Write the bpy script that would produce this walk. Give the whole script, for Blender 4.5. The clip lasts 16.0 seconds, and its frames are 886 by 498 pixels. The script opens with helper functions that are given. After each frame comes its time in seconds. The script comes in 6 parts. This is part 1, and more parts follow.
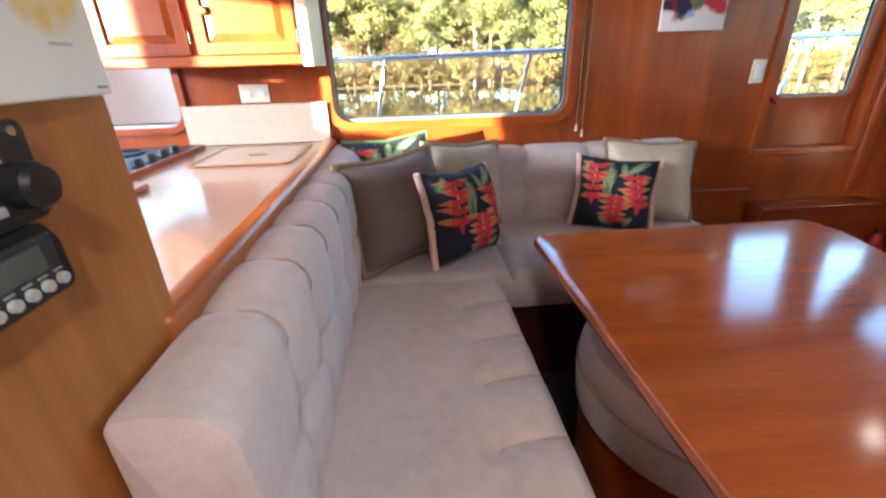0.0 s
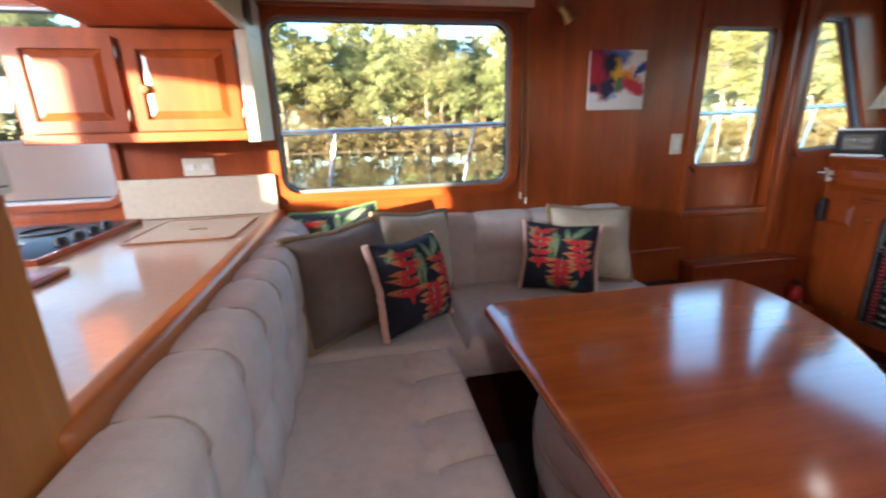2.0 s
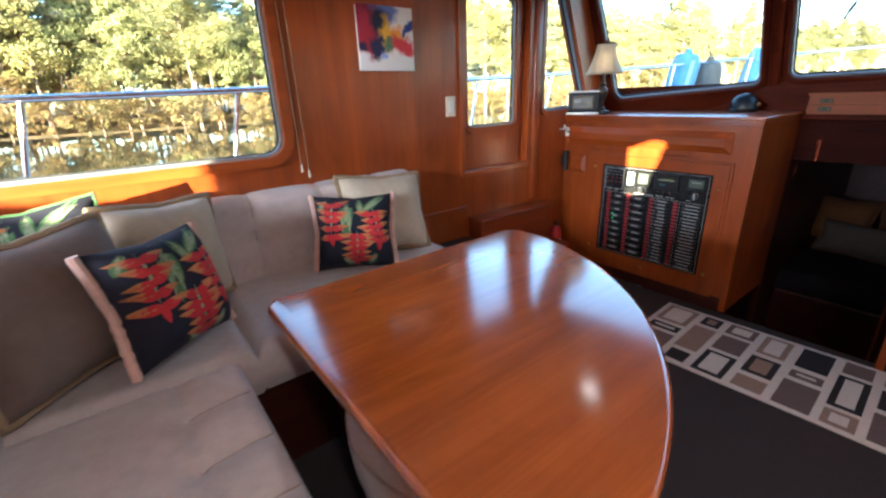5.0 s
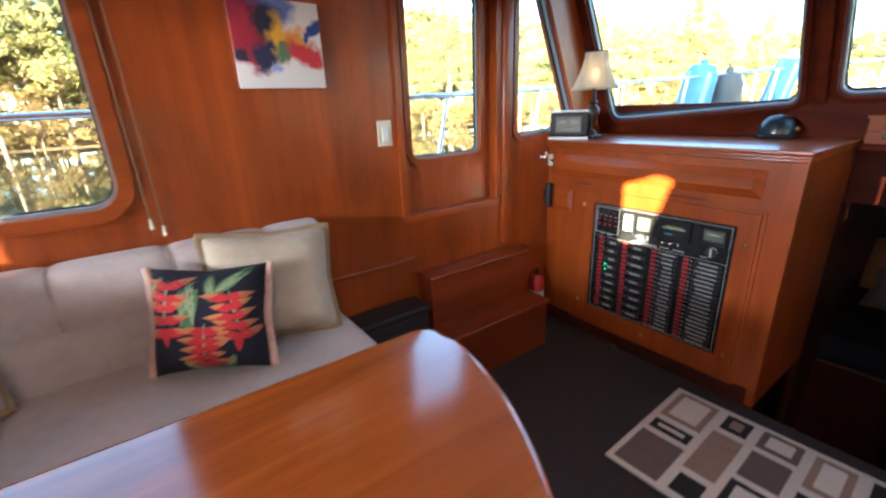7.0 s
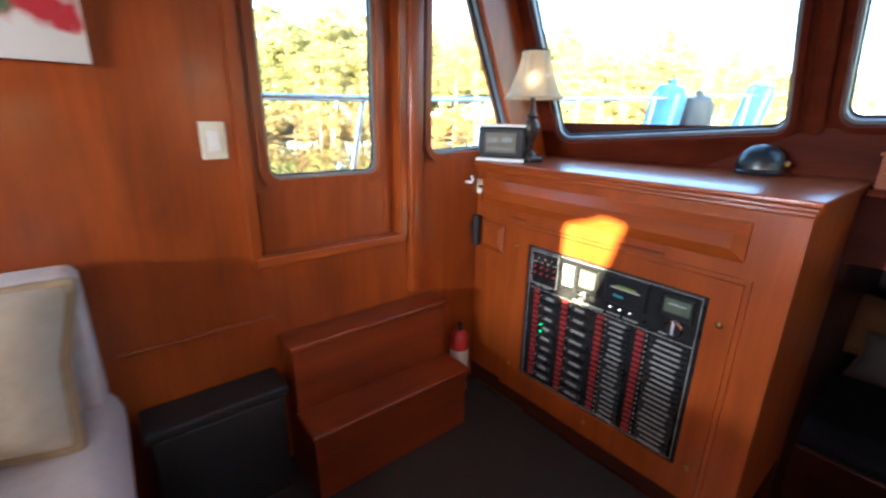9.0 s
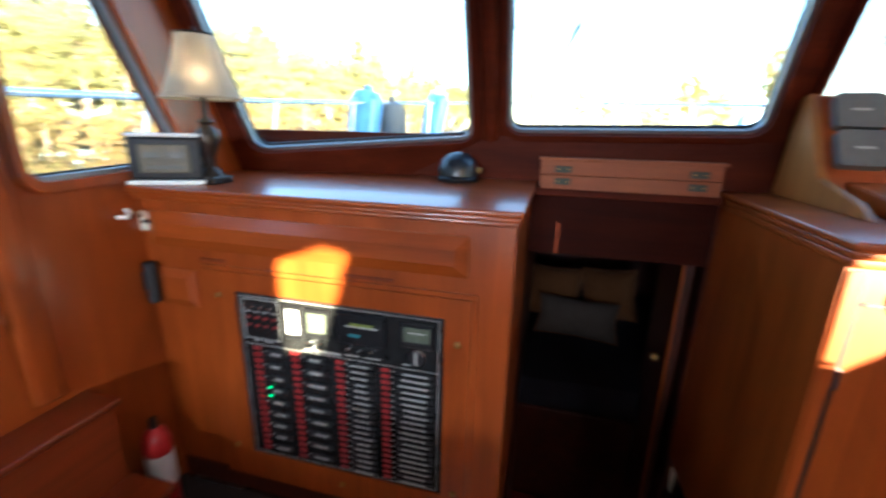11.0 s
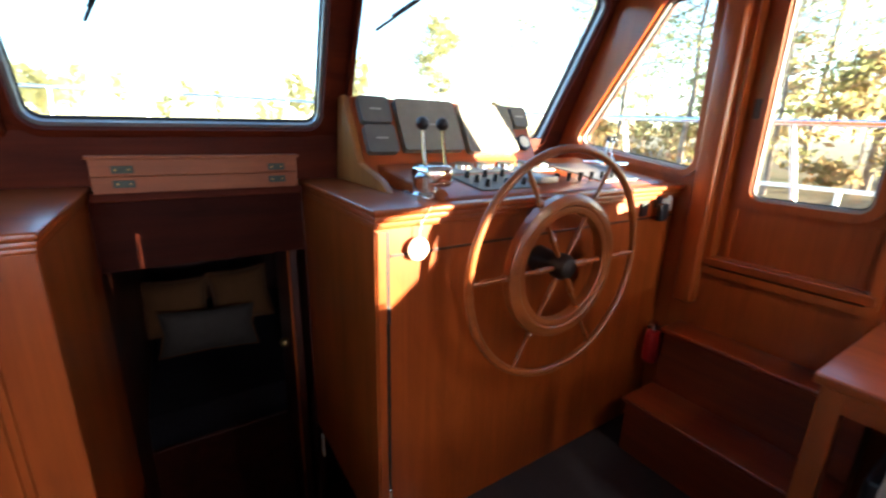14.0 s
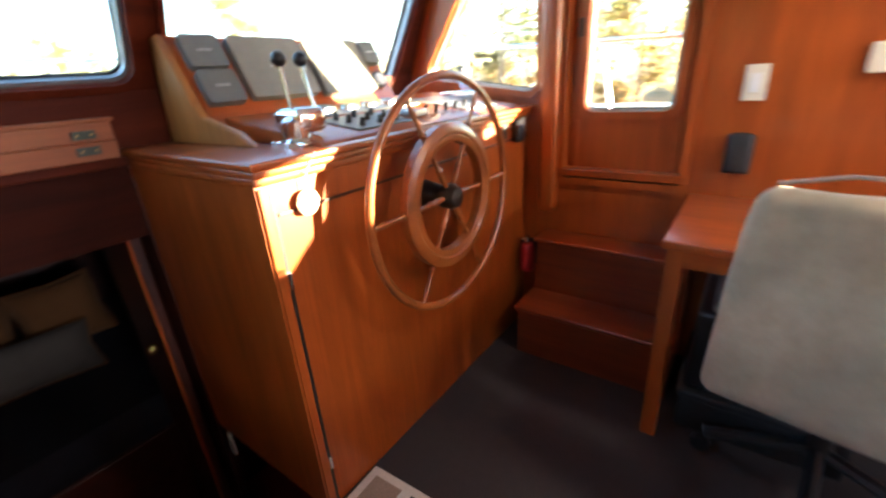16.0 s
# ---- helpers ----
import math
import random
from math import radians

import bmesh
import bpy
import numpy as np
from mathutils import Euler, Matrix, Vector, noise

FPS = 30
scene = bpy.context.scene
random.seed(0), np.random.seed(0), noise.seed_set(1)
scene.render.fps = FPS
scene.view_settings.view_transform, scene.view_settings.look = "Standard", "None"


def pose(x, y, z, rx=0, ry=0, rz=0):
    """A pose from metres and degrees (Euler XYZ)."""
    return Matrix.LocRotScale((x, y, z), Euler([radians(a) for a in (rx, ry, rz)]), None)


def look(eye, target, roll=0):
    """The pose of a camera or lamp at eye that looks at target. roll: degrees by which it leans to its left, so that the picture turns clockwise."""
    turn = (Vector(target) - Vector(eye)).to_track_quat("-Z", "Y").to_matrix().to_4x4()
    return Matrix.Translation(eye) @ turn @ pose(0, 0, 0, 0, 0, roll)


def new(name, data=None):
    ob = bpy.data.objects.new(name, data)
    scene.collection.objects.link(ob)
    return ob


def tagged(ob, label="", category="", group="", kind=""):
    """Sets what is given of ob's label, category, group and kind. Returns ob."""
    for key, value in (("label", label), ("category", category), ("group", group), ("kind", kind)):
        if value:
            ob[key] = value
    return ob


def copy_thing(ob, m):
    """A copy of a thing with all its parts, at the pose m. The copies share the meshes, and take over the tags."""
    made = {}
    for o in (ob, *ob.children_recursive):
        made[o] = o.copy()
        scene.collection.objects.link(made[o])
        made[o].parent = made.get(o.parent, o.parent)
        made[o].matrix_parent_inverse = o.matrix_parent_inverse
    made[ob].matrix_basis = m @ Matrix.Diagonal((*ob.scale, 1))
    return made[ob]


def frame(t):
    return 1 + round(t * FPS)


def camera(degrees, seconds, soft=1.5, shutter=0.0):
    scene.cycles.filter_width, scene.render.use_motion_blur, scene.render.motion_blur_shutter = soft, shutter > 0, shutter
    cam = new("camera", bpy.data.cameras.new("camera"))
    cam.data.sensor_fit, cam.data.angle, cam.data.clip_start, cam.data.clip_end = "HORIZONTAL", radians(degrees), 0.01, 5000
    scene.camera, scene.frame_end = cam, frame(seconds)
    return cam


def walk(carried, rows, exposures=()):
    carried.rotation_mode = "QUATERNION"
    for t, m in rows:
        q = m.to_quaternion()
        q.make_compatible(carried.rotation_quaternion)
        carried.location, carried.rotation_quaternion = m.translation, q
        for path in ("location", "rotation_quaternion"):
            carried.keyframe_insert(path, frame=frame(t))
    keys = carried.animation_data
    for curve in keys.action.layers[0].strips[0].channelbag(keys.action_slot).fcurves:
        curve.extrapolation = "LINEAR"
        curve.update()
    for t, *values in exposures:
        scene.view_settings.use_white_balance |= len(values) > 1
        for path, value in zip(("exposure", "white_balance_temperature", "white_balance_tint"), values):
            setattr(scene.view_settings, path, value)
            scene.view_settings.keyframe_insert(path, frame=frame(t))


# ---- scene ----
cam = camera(93.2, 16.0, soft=2.3, shutter=0.8)
PATH = [
    (0, (0.663, 0.94, 1.242), (0.802, 2.765, 0.436), -1.7),
    (0.5, (0.655, 0.937, 1.254), (0.761, 2.806, 0.549), -1.6),
    (1, (0.653, 0.938, 1.26), (0.751, 2.843, 0.66), -1.3),
    (1.5, (0.674, 0.949, 1.27), (0.85, 2.859, 0.704), -1.9),
    (2, (0.695, 0.955, 1.273), (1.05, 2.846, 0.728), -1.5),
    (2.5, (0.713, 0.963, 1.266), (1.251, 2.803, 0.695), -1.1),
    (3, (0.722, 0.977, 1.254), (1.404, 2.756, 0.648), -0.6),
    (3.5, (0.73, 0.994, 1.247), (1.523, 2.723, 0.627), -0.5),
    (4, (0.741, 1.014, 1.236), (1.641, 2.674, 0.577), -1.4),
    (4.5, (0.754, 1.045, 1.233), (1.825, 2.6, 0.574), -1.9),
    (4.7, (0.773, 1.054, 1.231), (1.905, 2.55, 0.538), -2.2),
    (6.8, (1.41, 1.326, 1.257), (2.528, 2.858, 0.623), -2.1),
    (7, (1.475, 1.35, 1.265), (2.569, 2.898, 0.625), -2.3),
    (7.5, (1.657, 1.395, 1.267), (2.709, 2.996, 0.69), -0.4),
    (8, (1.776, 1.476, 1.257), (2.864, 3.055, 0.687), -0.4),
    (8.2, (1.857, 1.496, 1.252), (2.937, 3.073, 0.662), -0.3),
    (10.5, (2.274, 1.735, 1.232), (4.008, 2.587, 0.716), 2.0),
    (11, (2.369, 1.729, 1.259), (4.231, 2.204, 0.702), 1.3),
    (11.5, (2.403, 1.739, 1.265), (4.318, 1.837, 0.696), 0.8),
    (12, (2.416, 1.736, 1.261), (4.318, 1.491, 0.692), 0.5),
    (12.5, (2.411, 1.701, 1.266), (4.252, 1.157, 0.706), 1.3),
    (13, (2.397, 1.645, 1.263), (4.17, 0.916, 0.691), 1.1),
    (13.5, (2.381, 1.606, 1.265), (4.077, 0.708, 0.703), 1.1),
    (14, (2.359, 1.574, 1.262), (3.974, 0.527, 0.718), 1.5),
    (14.5, (2.346, 1.562, 1.258), (3.9, 0.429, 0.709), 1.7),
    (15, (2.358, 1.553, 1.238), (3.842, 0.42, 0.521), 1.5),
    (15.5, (2.403, 1.531, 1.217), (3.767, 0.305, 0.418), -0.2),
    (16, (2.452, 1.641, 1.217), (3.562, 0.162, 0.456), -3.7),
]
walk(cam, [(t, look(eye, target, roll)) for t, eye, target, roll in PATH],
     exposures=[(0.0, 3.95, 5500, 10), (1.0, 3.85, 5450, 10), (2.0, 3.36, 5450, 10), (3.0, 3.40, 5420, 10), (3.5, 3.48, 5400, 10), (4.5, 3.72, 5400, 10), (7.0, 4.15, 5650, 10), (8.2, 4.3, 5650, 10), (10.5, 4.1, 5550, 10), (12.0, 3.85, 5500, 10), (14.5, 3.7, 5600, 10), (15.5, 4.1, 5850, 10), (16.0, 4.45, 5950, 10)])

# ---- world and sun ----
SUN_DIR = Vector((1.3, 1.0, -0.19)).normalized()      # the way the light travels
world = bpy.data.worlds.new("sky")
scene.world = world
world.use_nodes = True
wt = world.node_tree
sky = wt.nodes.new("ShaderNodeTexSky")
sky.sky_type, sky.sun_disc = "NISHITA", False
sky.sun_elevation = math.asin(-SUN_DIR.z)
sky.sun_rotation = math.atan2(-SUN_DIR.x, -SUN_DIR.y)
sky.air_density, sky.dust_density, sky.ozone_density = 0.9, 0.6, 1.5
wt.links.new(sky.outputs[0], wt.nodes["Background"].inputs[0])
wt.nodes["Background"].inputs[1].default_value = 0.115
sun = new("sun", bpy.data.lights.new("sun", "SUN"))
sun.data.energy, sun.data.angle, sun.data.color = 5.0, radians(0.5), (1.0, 0.85, 0.52)
sun.matrix_world = look((0, 0, 20), Vector((0, 0, 20)) + SUN_DIR)


def window_lamp(name, place, size, energy, target, col=(0.90, 0.95, 1.0)):
    """An area lamp added at a window's opening, in place of daylight from there."""
    o = new(name, bpy.data.lights.new(name, "AREA"))
    o.data.shape, o.data.size, o.data.size_y, o.data.energy, o.data.color = "RECTANGLE", size[0], size[1], energy, col
    o.matrix_world = look(place, target)
    return o


# Added fill lamp inside the unseen aft windows; it spans both openings.
window_lamp("aft_daylight_fill", (-2.555, 1.30, 1.70), (2.45, 0.32), 16.0, (2.0, 1.30, 1.70))
# The first mirrors in the table; the other two are added fill lamps.
CEILING_AND_FILL_LIGHTS = ((2.73, 2.07, 0.13), (1.75, 0.32, 2.4), (0.75, 0.40, 5.0))
for k, (lx, ly, watts) in enumerate(CEILING_AND_FILL_LIGHTS):
    lamp = new("ceiling_and_fill_glow", bpy.data.lights.new("ceiling_and_fill_glow", "SPOT"))
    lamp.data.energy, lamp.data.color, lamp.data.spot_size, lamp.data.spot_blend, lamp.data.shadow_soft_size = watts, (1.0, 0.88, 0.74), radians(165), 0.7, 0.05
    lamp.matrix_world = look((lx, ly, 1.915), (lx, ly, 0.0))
bulb = new("lamp_bulb_glow", bpy.data.lights.new("lamp_bulb_glow", "POINT"))
bulb.data.energy, bulb.data.color, bulb.data.shadow_soft_size = 0.035, (1.0, 0.75, 0.45), 0.02
bulb.location = (3.475, 2.765, 1.40)


# ---- materials ----
def mat(name, rough=0.5, metal=0.0, spec=0.5):
    m = bpy.data.materials.new(name)
    m.use_nodes = True
    b = m.node_tree.nodes["Principled BSDF"]
    b.inputs["Roughness"].default_value, b.inputs["Metallic"].default_value = rough, metal
    b.inputs["Specular IOR Level"].default_value = spec
    return m, m.node_tree.nodes, m.node_tree.links, b


def coords(nodes, links, scale, kind="Object", rot=(0, 0, 0)):
    tc, mp = nodes.new("ShaderNodeTexCoord"), nodes.new("ShaderNodeMapping")
    mp.inputs["Scale"].default_value, mp.inputs["Rotation"].default_value = scale, rot
    links.new(tc.outputs[kind], mp.inputs[0])
    return mp.outputs[0]


def noise_tex(nodes, links, vec, scale, detail=4.0, rough=0.55, dist=0.0):
    n = nodes.new("ShaderNodeTexNoise")
    n.inputs["Scale"].default_value, n.inputs["Detail"].default_value = scale, detail
    n.inputs["Roughness"].default_value, n.inputs["Distortion"].default_value = rough, dist
    if vec:
        links.new(vec, n.inputs["Vector"])
    return n.outputs["Fac"]


def ramp(nodes, links, fac, stops):
    r = nodes.new("ShaderNodeValToRGB")
    e = r.color_ramp.elements
    while len(e) < len(stops):
        e.new(0.5)
    for k, (p, c) in zip(e, stops):
        k.position, k.color = p, (*c, 1)
    links.new(fac, r.inputs[0])
    return r.outputs[0]


def blend(nodes, links, fac, a, b, how="MIX"):
    m = nodes.new("ShaderNodeMix")
    m.data_type, m.blend_type = "RGBA", how
    for sock, v in ((m.inputs[0], fac), (m.inputs[6], a), (m.inputs[7], b)):
        if isinstance(v, (int, float)):
            sock.default_value = v
        elif isinstance(v, tuple):
            sock.default_value = (*v, 1)
        else:
            links.new(v, sock)
    return m.outputs[2]


def bump(nodes, links, b, fac, strength, dist=0.002):
    n = nodes.new("ShaderNodeBump")
    n.inputs["Strength"].default_value, n.inputs["Distance"].default_value = strength, dist
    links.new(fac, n.inputs["Height"])
    links.new(n.outputs[0], b.inputs["Normal"])


def wood(name, along="z", dark=(0.270, 0.0500, 0.0056), light=(0.430, 0.0870, 0.0105), rough=0.30, coat=0.24):
    m, n, l, b = mat(name, rough)
    k = {"x": (0.9, 14, 14), "y": (14, 0.9, 14), "z": (14, 14, 0.9)}[along]
    v = coords(n, l, k)
    g1 = noise_tex(n, l, v, 1.0, 6, 0.6, 0.6)
    fine = tuple(q * 9 if q > 1 else q * 2.5 for q in k)
    g2 = noise_tex(n, l, coords(n, l, fine), 1.0, 3, 0.6)
    c = ramp(n, l, g1, [(0.30, dark), (0.50, tuple((a + q) / 2 for a, q in zip(dark, light))), (0.72, light)])
    c = blend(n, l, 0.16, c, ramp(n, l, g2, [(0.35, (0.35, 0.35, 0.35)), (0.62, (1, 1, 1))]), "MULTIPLY")
    big = noise_tex(n, l, coords(n, l, (1.1, 1.1, 1.1)), 1.6, 3)
    c = blend(n, l, 0.6, c, ramp(n, l, big, [(0.3, (0.62, 0.56, 0.48)), (0.7, (1.08, 1.06, 1.02))]), "MULTIPLY")
    flame = noise_tex(n, l, coords(n, l, tuple(5.5 if q > 1 else 1.6 for q in k)), 1.0, 4, 0.6, 1.2)
    c = blend(n, l, 0.55, c, ramp(n, l, flame, [(0.32, (0.60, 0.53, 0.46)), (0.50, (0.95, 0.94, 0.92)), (0.68, (1.12, 1.12, 1.08))]), "MULTIPLY")
    l.new(c, b.inputs["Base Color"])
    rr = n.new("ShaderNodeMapRange")
    rr.inputs[3].default_value, rr.inputs[4].default_value = rough - 0.06, rough + 0.12
    l.new(big, rr.inputs[0])
    l.new(rr.outputs[0], b.inputs["Roughness"])
    b.inputs["Coat Weight"].default_value, b.inputs["Coat Roughness"].default_value = coat, 0.12
    bump(n, l, b, g2, 0.10, 0.001)
    return m


def plain(name, col, rough=0.5, metal=0.0, var=0.15, scale=30.0, bmp=0.0, coat=0.0):
    m, n, l, b = mat(name, rough, metal)
    f = noise_tex(n, l, coords(n, l, (1, 1, 1)), scale, 5)
    f2 = noise_tex(n, l, coords(n, l, (1, 1, 1)), scale * 0.12, 3)
    lo, hi = tuple(c * (1 - var) for c in col), tuple(min(1, c * (1 + var)) for c in col)
    c = ramp(n, l, f, [(0.3, lo), (0.7, hi)])
    c = blend(n, l, 0.5, c, ramp(n, l, f2, [(0.3, (1 - var,) * 3), (0.7, (1, 1, 1))]), "MULTIPLY")
    l.new(c, b.inputs["Base Color"])
    b.inputs["Coat Weight"].default_value = coat
    if bmp:
        bump(n, l, b, f, bmp, 0.002)
    return m


def fabric(name, col, var=0.12, weave=420.0):
    m, n, l, b = mat(name, 0.9, 0, 0.2)
    v = coords(n, l, (1, 1, 1))
    f = noise_tex(n, l, v, weave, 2)
    f2 = noise_tex(n, l, v, 5.0, 4)
    f3 = noise_tex(n, l, v, 26.0, 4, 0.65)
    lo = tuple(c * (1 - var) for c in col)
    c = ramp(n, l, f2, [(0.3, lo), (0.68, col)])
    c = blend(n, l, 0.5, c, ramp(n, l, f3, [(0.32, (0.80, 0.77, 0.74)), (0.6, (1, 1, 1))]), "MULTIPLY")
    c = blend(n, l, 0.35, c, ramp(n, l, f, [(0.35, (0.7, 0.7, 0.7)), (0.65, (1, 1, 1))]), "MULTIPLY")
    l.new(c, b.inputs["Base Color"])
    b.inputs["Sheen Weight"].default_value, b.inputs["Sheen Roughness"].default_value = 0.45 * sum(col) / 3, 0.5
    bump(n, l, b, f, 0.25, 0.0015)
    return m


WOOD = wood("cherry_upright", "z")
WOOD_X = wood("cherry_lengthwise", "x")
WOOD_Y = wood("cherry_athwart", "y")
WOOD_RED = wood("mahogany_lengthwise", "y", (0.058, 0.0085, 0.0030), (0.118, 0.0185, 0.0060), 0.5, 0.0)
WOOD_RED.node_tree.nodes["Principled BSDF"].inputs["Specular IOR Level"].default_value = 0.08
WOOD_PALE = wood("pale_teak", "z", (0.30, 0.100, 0.019), (0.46, 0.180, 0.036), 0.4, 0.15)
WOOD_TABLE = wood("table_cherry", "x", (0.30, 0.066, 0.010), (0.41, 0.100, 0.017), 0.13, 0.8)
WOOD_DARK = wood("near_black_wood", "x", (0.035, 0.007, 0.004), (0.075, 0.014, 0.006), 0.4, 0.05)
WOOD_STEP = wood("red_stained_mahogany", "x", (0.145, 0.0230, 0.0045), (0.25, 0.042, 0.0075), 0.34, 0.15)
WOOD_RAIL = wood("honey_teak_rail", "y", (0.30, 0.086, 0.015), (0.46, 0.150, 0.028), 0.32, 0.25)
# Darker copy of the red mahogany, with the companionway's shade in its colour.
WOOD_RED_SHADED = wood("shaded_red_mahogany", "y", (0.030, 0.0050, 0.0022), (0.062, 0.0095, 0.0035), 0.5, 0.0)
WOOD_RED_SHADED.node_tree.nodes["Principled BSDF"].inputs["Specular IOR Level"].default_value = 0.06
WOOD_HATCH = wood("matt_cherry_board", "y", (0.24, 0.058, 0.012), (0.36, 0.092, 0.018), 0.55, 0.0)
BEIGE = fabric("beige_suede", (0.56, 0.475, 0.435))
BEIGE_SEAM = fabric("beige_seam", (0.40, 0.31, 0.25))
TAUPE = fabric("taupe_linen", (0.165, 0.120, 0.098))
CREAM = fabric("cream_linen", (0.52, 0.43, 0.31))
TRIM_TAN = fabric("tan_brush_fringe", (0.35, 0.245, 0.14), 0.35, 160)
BLACK_CLOTH = fabric("black_cloth", (0.018, 0.018, 0.028))
PINK_FRINGE = fabric("pink_fringe", (0.72, 0.45, 0.36), 0.3, 160)
RED_CLOTH = fabric("red_print", (0.52, 0.030, 0.035), 0.45)
GREEN_CLOTH = fabric("green_print", (0.10, 0.20, 0.08), 0.5)
LEAFPALE_CLOTH = fabric("pale_green_print", (0.30, 0.36, 0.20), 0.4)
YELLOW_CLOTH = fabric("orange_print", (0.52, 0.20, 0.07), 0.45)
STONE_CLOTH = fabric("worn_cream_velour", (0.48, 0.375, 0.245), 0.35)
CARPET = plain("dark_carpet", (0.031, 0.021, 0.020), 0.95, 0, 0.35, 220, 0.6)
RED_CARPET = plain("red_carpet", (0.24, 0.014, 0.017), 0.95, 0, 0.3, 200, 0.5)
LAMINATE = plain("peach_laminate", (0.55, 0.385, 0.28), 0.16, 0, 0.05, 60, 0, 0.3)
SPLASH = plain("cream_laminate", (0.66, 0.56, 0.42), 0.35, 0, 0.06, 60)
WHITE = plain("white_paint", (0.80, 0.79, 0.76), 0.45, 0, 0.04, 20)
HULL = plain("white_gelcoat", (0.82, 0.82, 0.80), 0.25, 0, 0.04, 6)
HEADLINER = plain("cream_headliner", (0.70, 0.66, 0.58), 0.8, 0, 0.06, 90, 0.15)
IVORY = plain("ivory_plastic", (0.72, 0.66, 0.52), 0.35, 0, 0.04)
BLACK = plain("black_plastic", (0.012, 0.012, 0.013), 0.35, 0, 0.2)
BLACK_SOFT = plain("black_vinyl", (0.015, 0.014, 0.014), 0.6, 0, 0.3, 60, 0.2)
PLOTTER_GREY = plain("warm_grey_cover", (0.21, 0.195, 0.165), 0.5, 0, 0.08)
GREY_COVER = plain("grey_plastic_cover", (0.125, 0.122, 0.112), 0.5, 0, 0.08)
CHROME = plain("chrome", (0.85, 0.85, 0.85), 0.12, 1.0, 0.05)
STEEL = plain("stainless_rail", (0.78, 0.79, 0.80), 0.22, 1.0, 0.06)
ALU = plain("window_aluminium", (0.36, 0.35, 0.34), 0.45, 0.8, 0.08)
BRASS = plain("aged_brass", (0.42, 0.26, 0.09), 0.32, 1.0, 0.25)
BRONZE = plain("dark_bronze", (0.06, 0.045, 0.035), 0.4, 0.7, 0.3)
HINGE = plain("aged_hinge", (0.05, 0.055, 0.042), 0.6, 0.2, 0.25)
RUBBER = plain("black_gasket", (0.02, 0.02, 0.02), 0.7)
BLUE = plain("blue_canvas", (0.17, 0.40, 0.70), 0.8, 0, 0.15, 12)
PALE_BLUE = plain("pale_blue_canvas", (0.45, 0.63, 0.80), 0.8, 0, 0.12, 12)
RED_PAINT = plain("red_enamel", (0.45, 0.02, 0.02), 0.3)
NAVY = plain("navy_gloss", (0.010, 0.016, 0.024), 0.32, 0, 0.2, 20, 0, 0.1)
PAPER = plain("paper_white", (0.80, 0.79, 0.75), 0.6, 0, 0.03)
DIAL_RED = plain("breaker_red", (0.30, 0.016, 0.016), 0.45)
LABEL_GREY = plain("label_grey", (0.42, 0.42, 0.39), 0.5)
SCREEN = plain("grey_green_screen", (0.12, 0.14, 0.10), 0.18)
PANEL_BLACK = plain("panel_black", (0.018, 0.018, 0.018), 0.22, 0, 0.2)
RUG_MATS = [plain("rug_white", (0.62, 0.55, 0.48), 0.95, 0, 0.15, 250, 0.6), plain("rug_tan", (0.28, 0.19, 0.14), 0.95, 0, 0.2, 250, 0.6),
            plain("rug_mauve", (0.14, 0.095, 0.085), 0.95, 0, 0.2, 250, 0.6), plain("rug_black", (0.015, 0.013, 0.013), 0.95, 0, 0.2, 250, 0.6)]


def glass_mat():
    m = bpy.data.materials.new("clear_glass")
    m.use_nodes = True
    n, l = m.node_tree.nodes, m.node_tree.links
    n.remove(n["Principled BSDF"])
    t, g, x = n.new("ShaderNodeBsdfTransparent"), n.new("ShaderNodeBsdfGlossy"), n.new("ShaderNodeMixShader")
    t.inputs[0].default_value = (0.96, 0.98, 0.97, 1)
    g.inputs["Roughness"].default_value = 0.02
    x.inputs[0].default_value = 0.03
    l.new(t.outputs[0], x.inputs[1]), l.new(g.outputs[0], x.inputs[2])
    l.new(x.outputs[0], n["Material Output"].inputs[0])
    return m


def glow_mat(name, col, strength):
    m, n, l, b = mat(name, 0.4)
    b.inputs["Base Color"].default_value = (*col, 1)
    b.inputs["Emission Color"].default_value, b.inputs["Emission Strength"].default_value = (*col, 1), strength
    return m


GLASS = glass_mat()


# ---- mesh helpers ----
def thing(name, label, category, group="", at=(0, 0, 0), kind=""):
    return tagged(pose_to(new(name), at), label, category, group, kind)


def pose_to(ob, at):
    ob.location = at
    return ob


def part(name, bm, material, parent=None, label="", smooth=False, m=None):
    """Link a bmesh as one mesh object under a thing or a part."""
    if m is not None:
        bmesh.ops.transform(bm, matrix=m, verts=bm.verts)
    bmesh.ops.recalc_face_normals(bm, faces=bm.faces)
    me = bpy.data.meshes.new(name)
    bm.to_mesh(me)
    bm.free()
    for mm in (material if isinstance(material, (list, tuple)) else [material]):
        me.materials.append(mm)
    if smooth:
        for p in me.polygons:
            p.use_smooth = True
        me.set_sharp_from_angle(angle=radians(38))
    ob = new(name, me)
    if parent is not None:
        ob.parent = parent
    if label:
        ob["label"] = label
    return ob


def solo(name, bm, material, label, category, group="", kind="", smooth=False, m=None):
    return tagged(part(name, bm, material, None, label, smooth, m), label, category, group, kind)


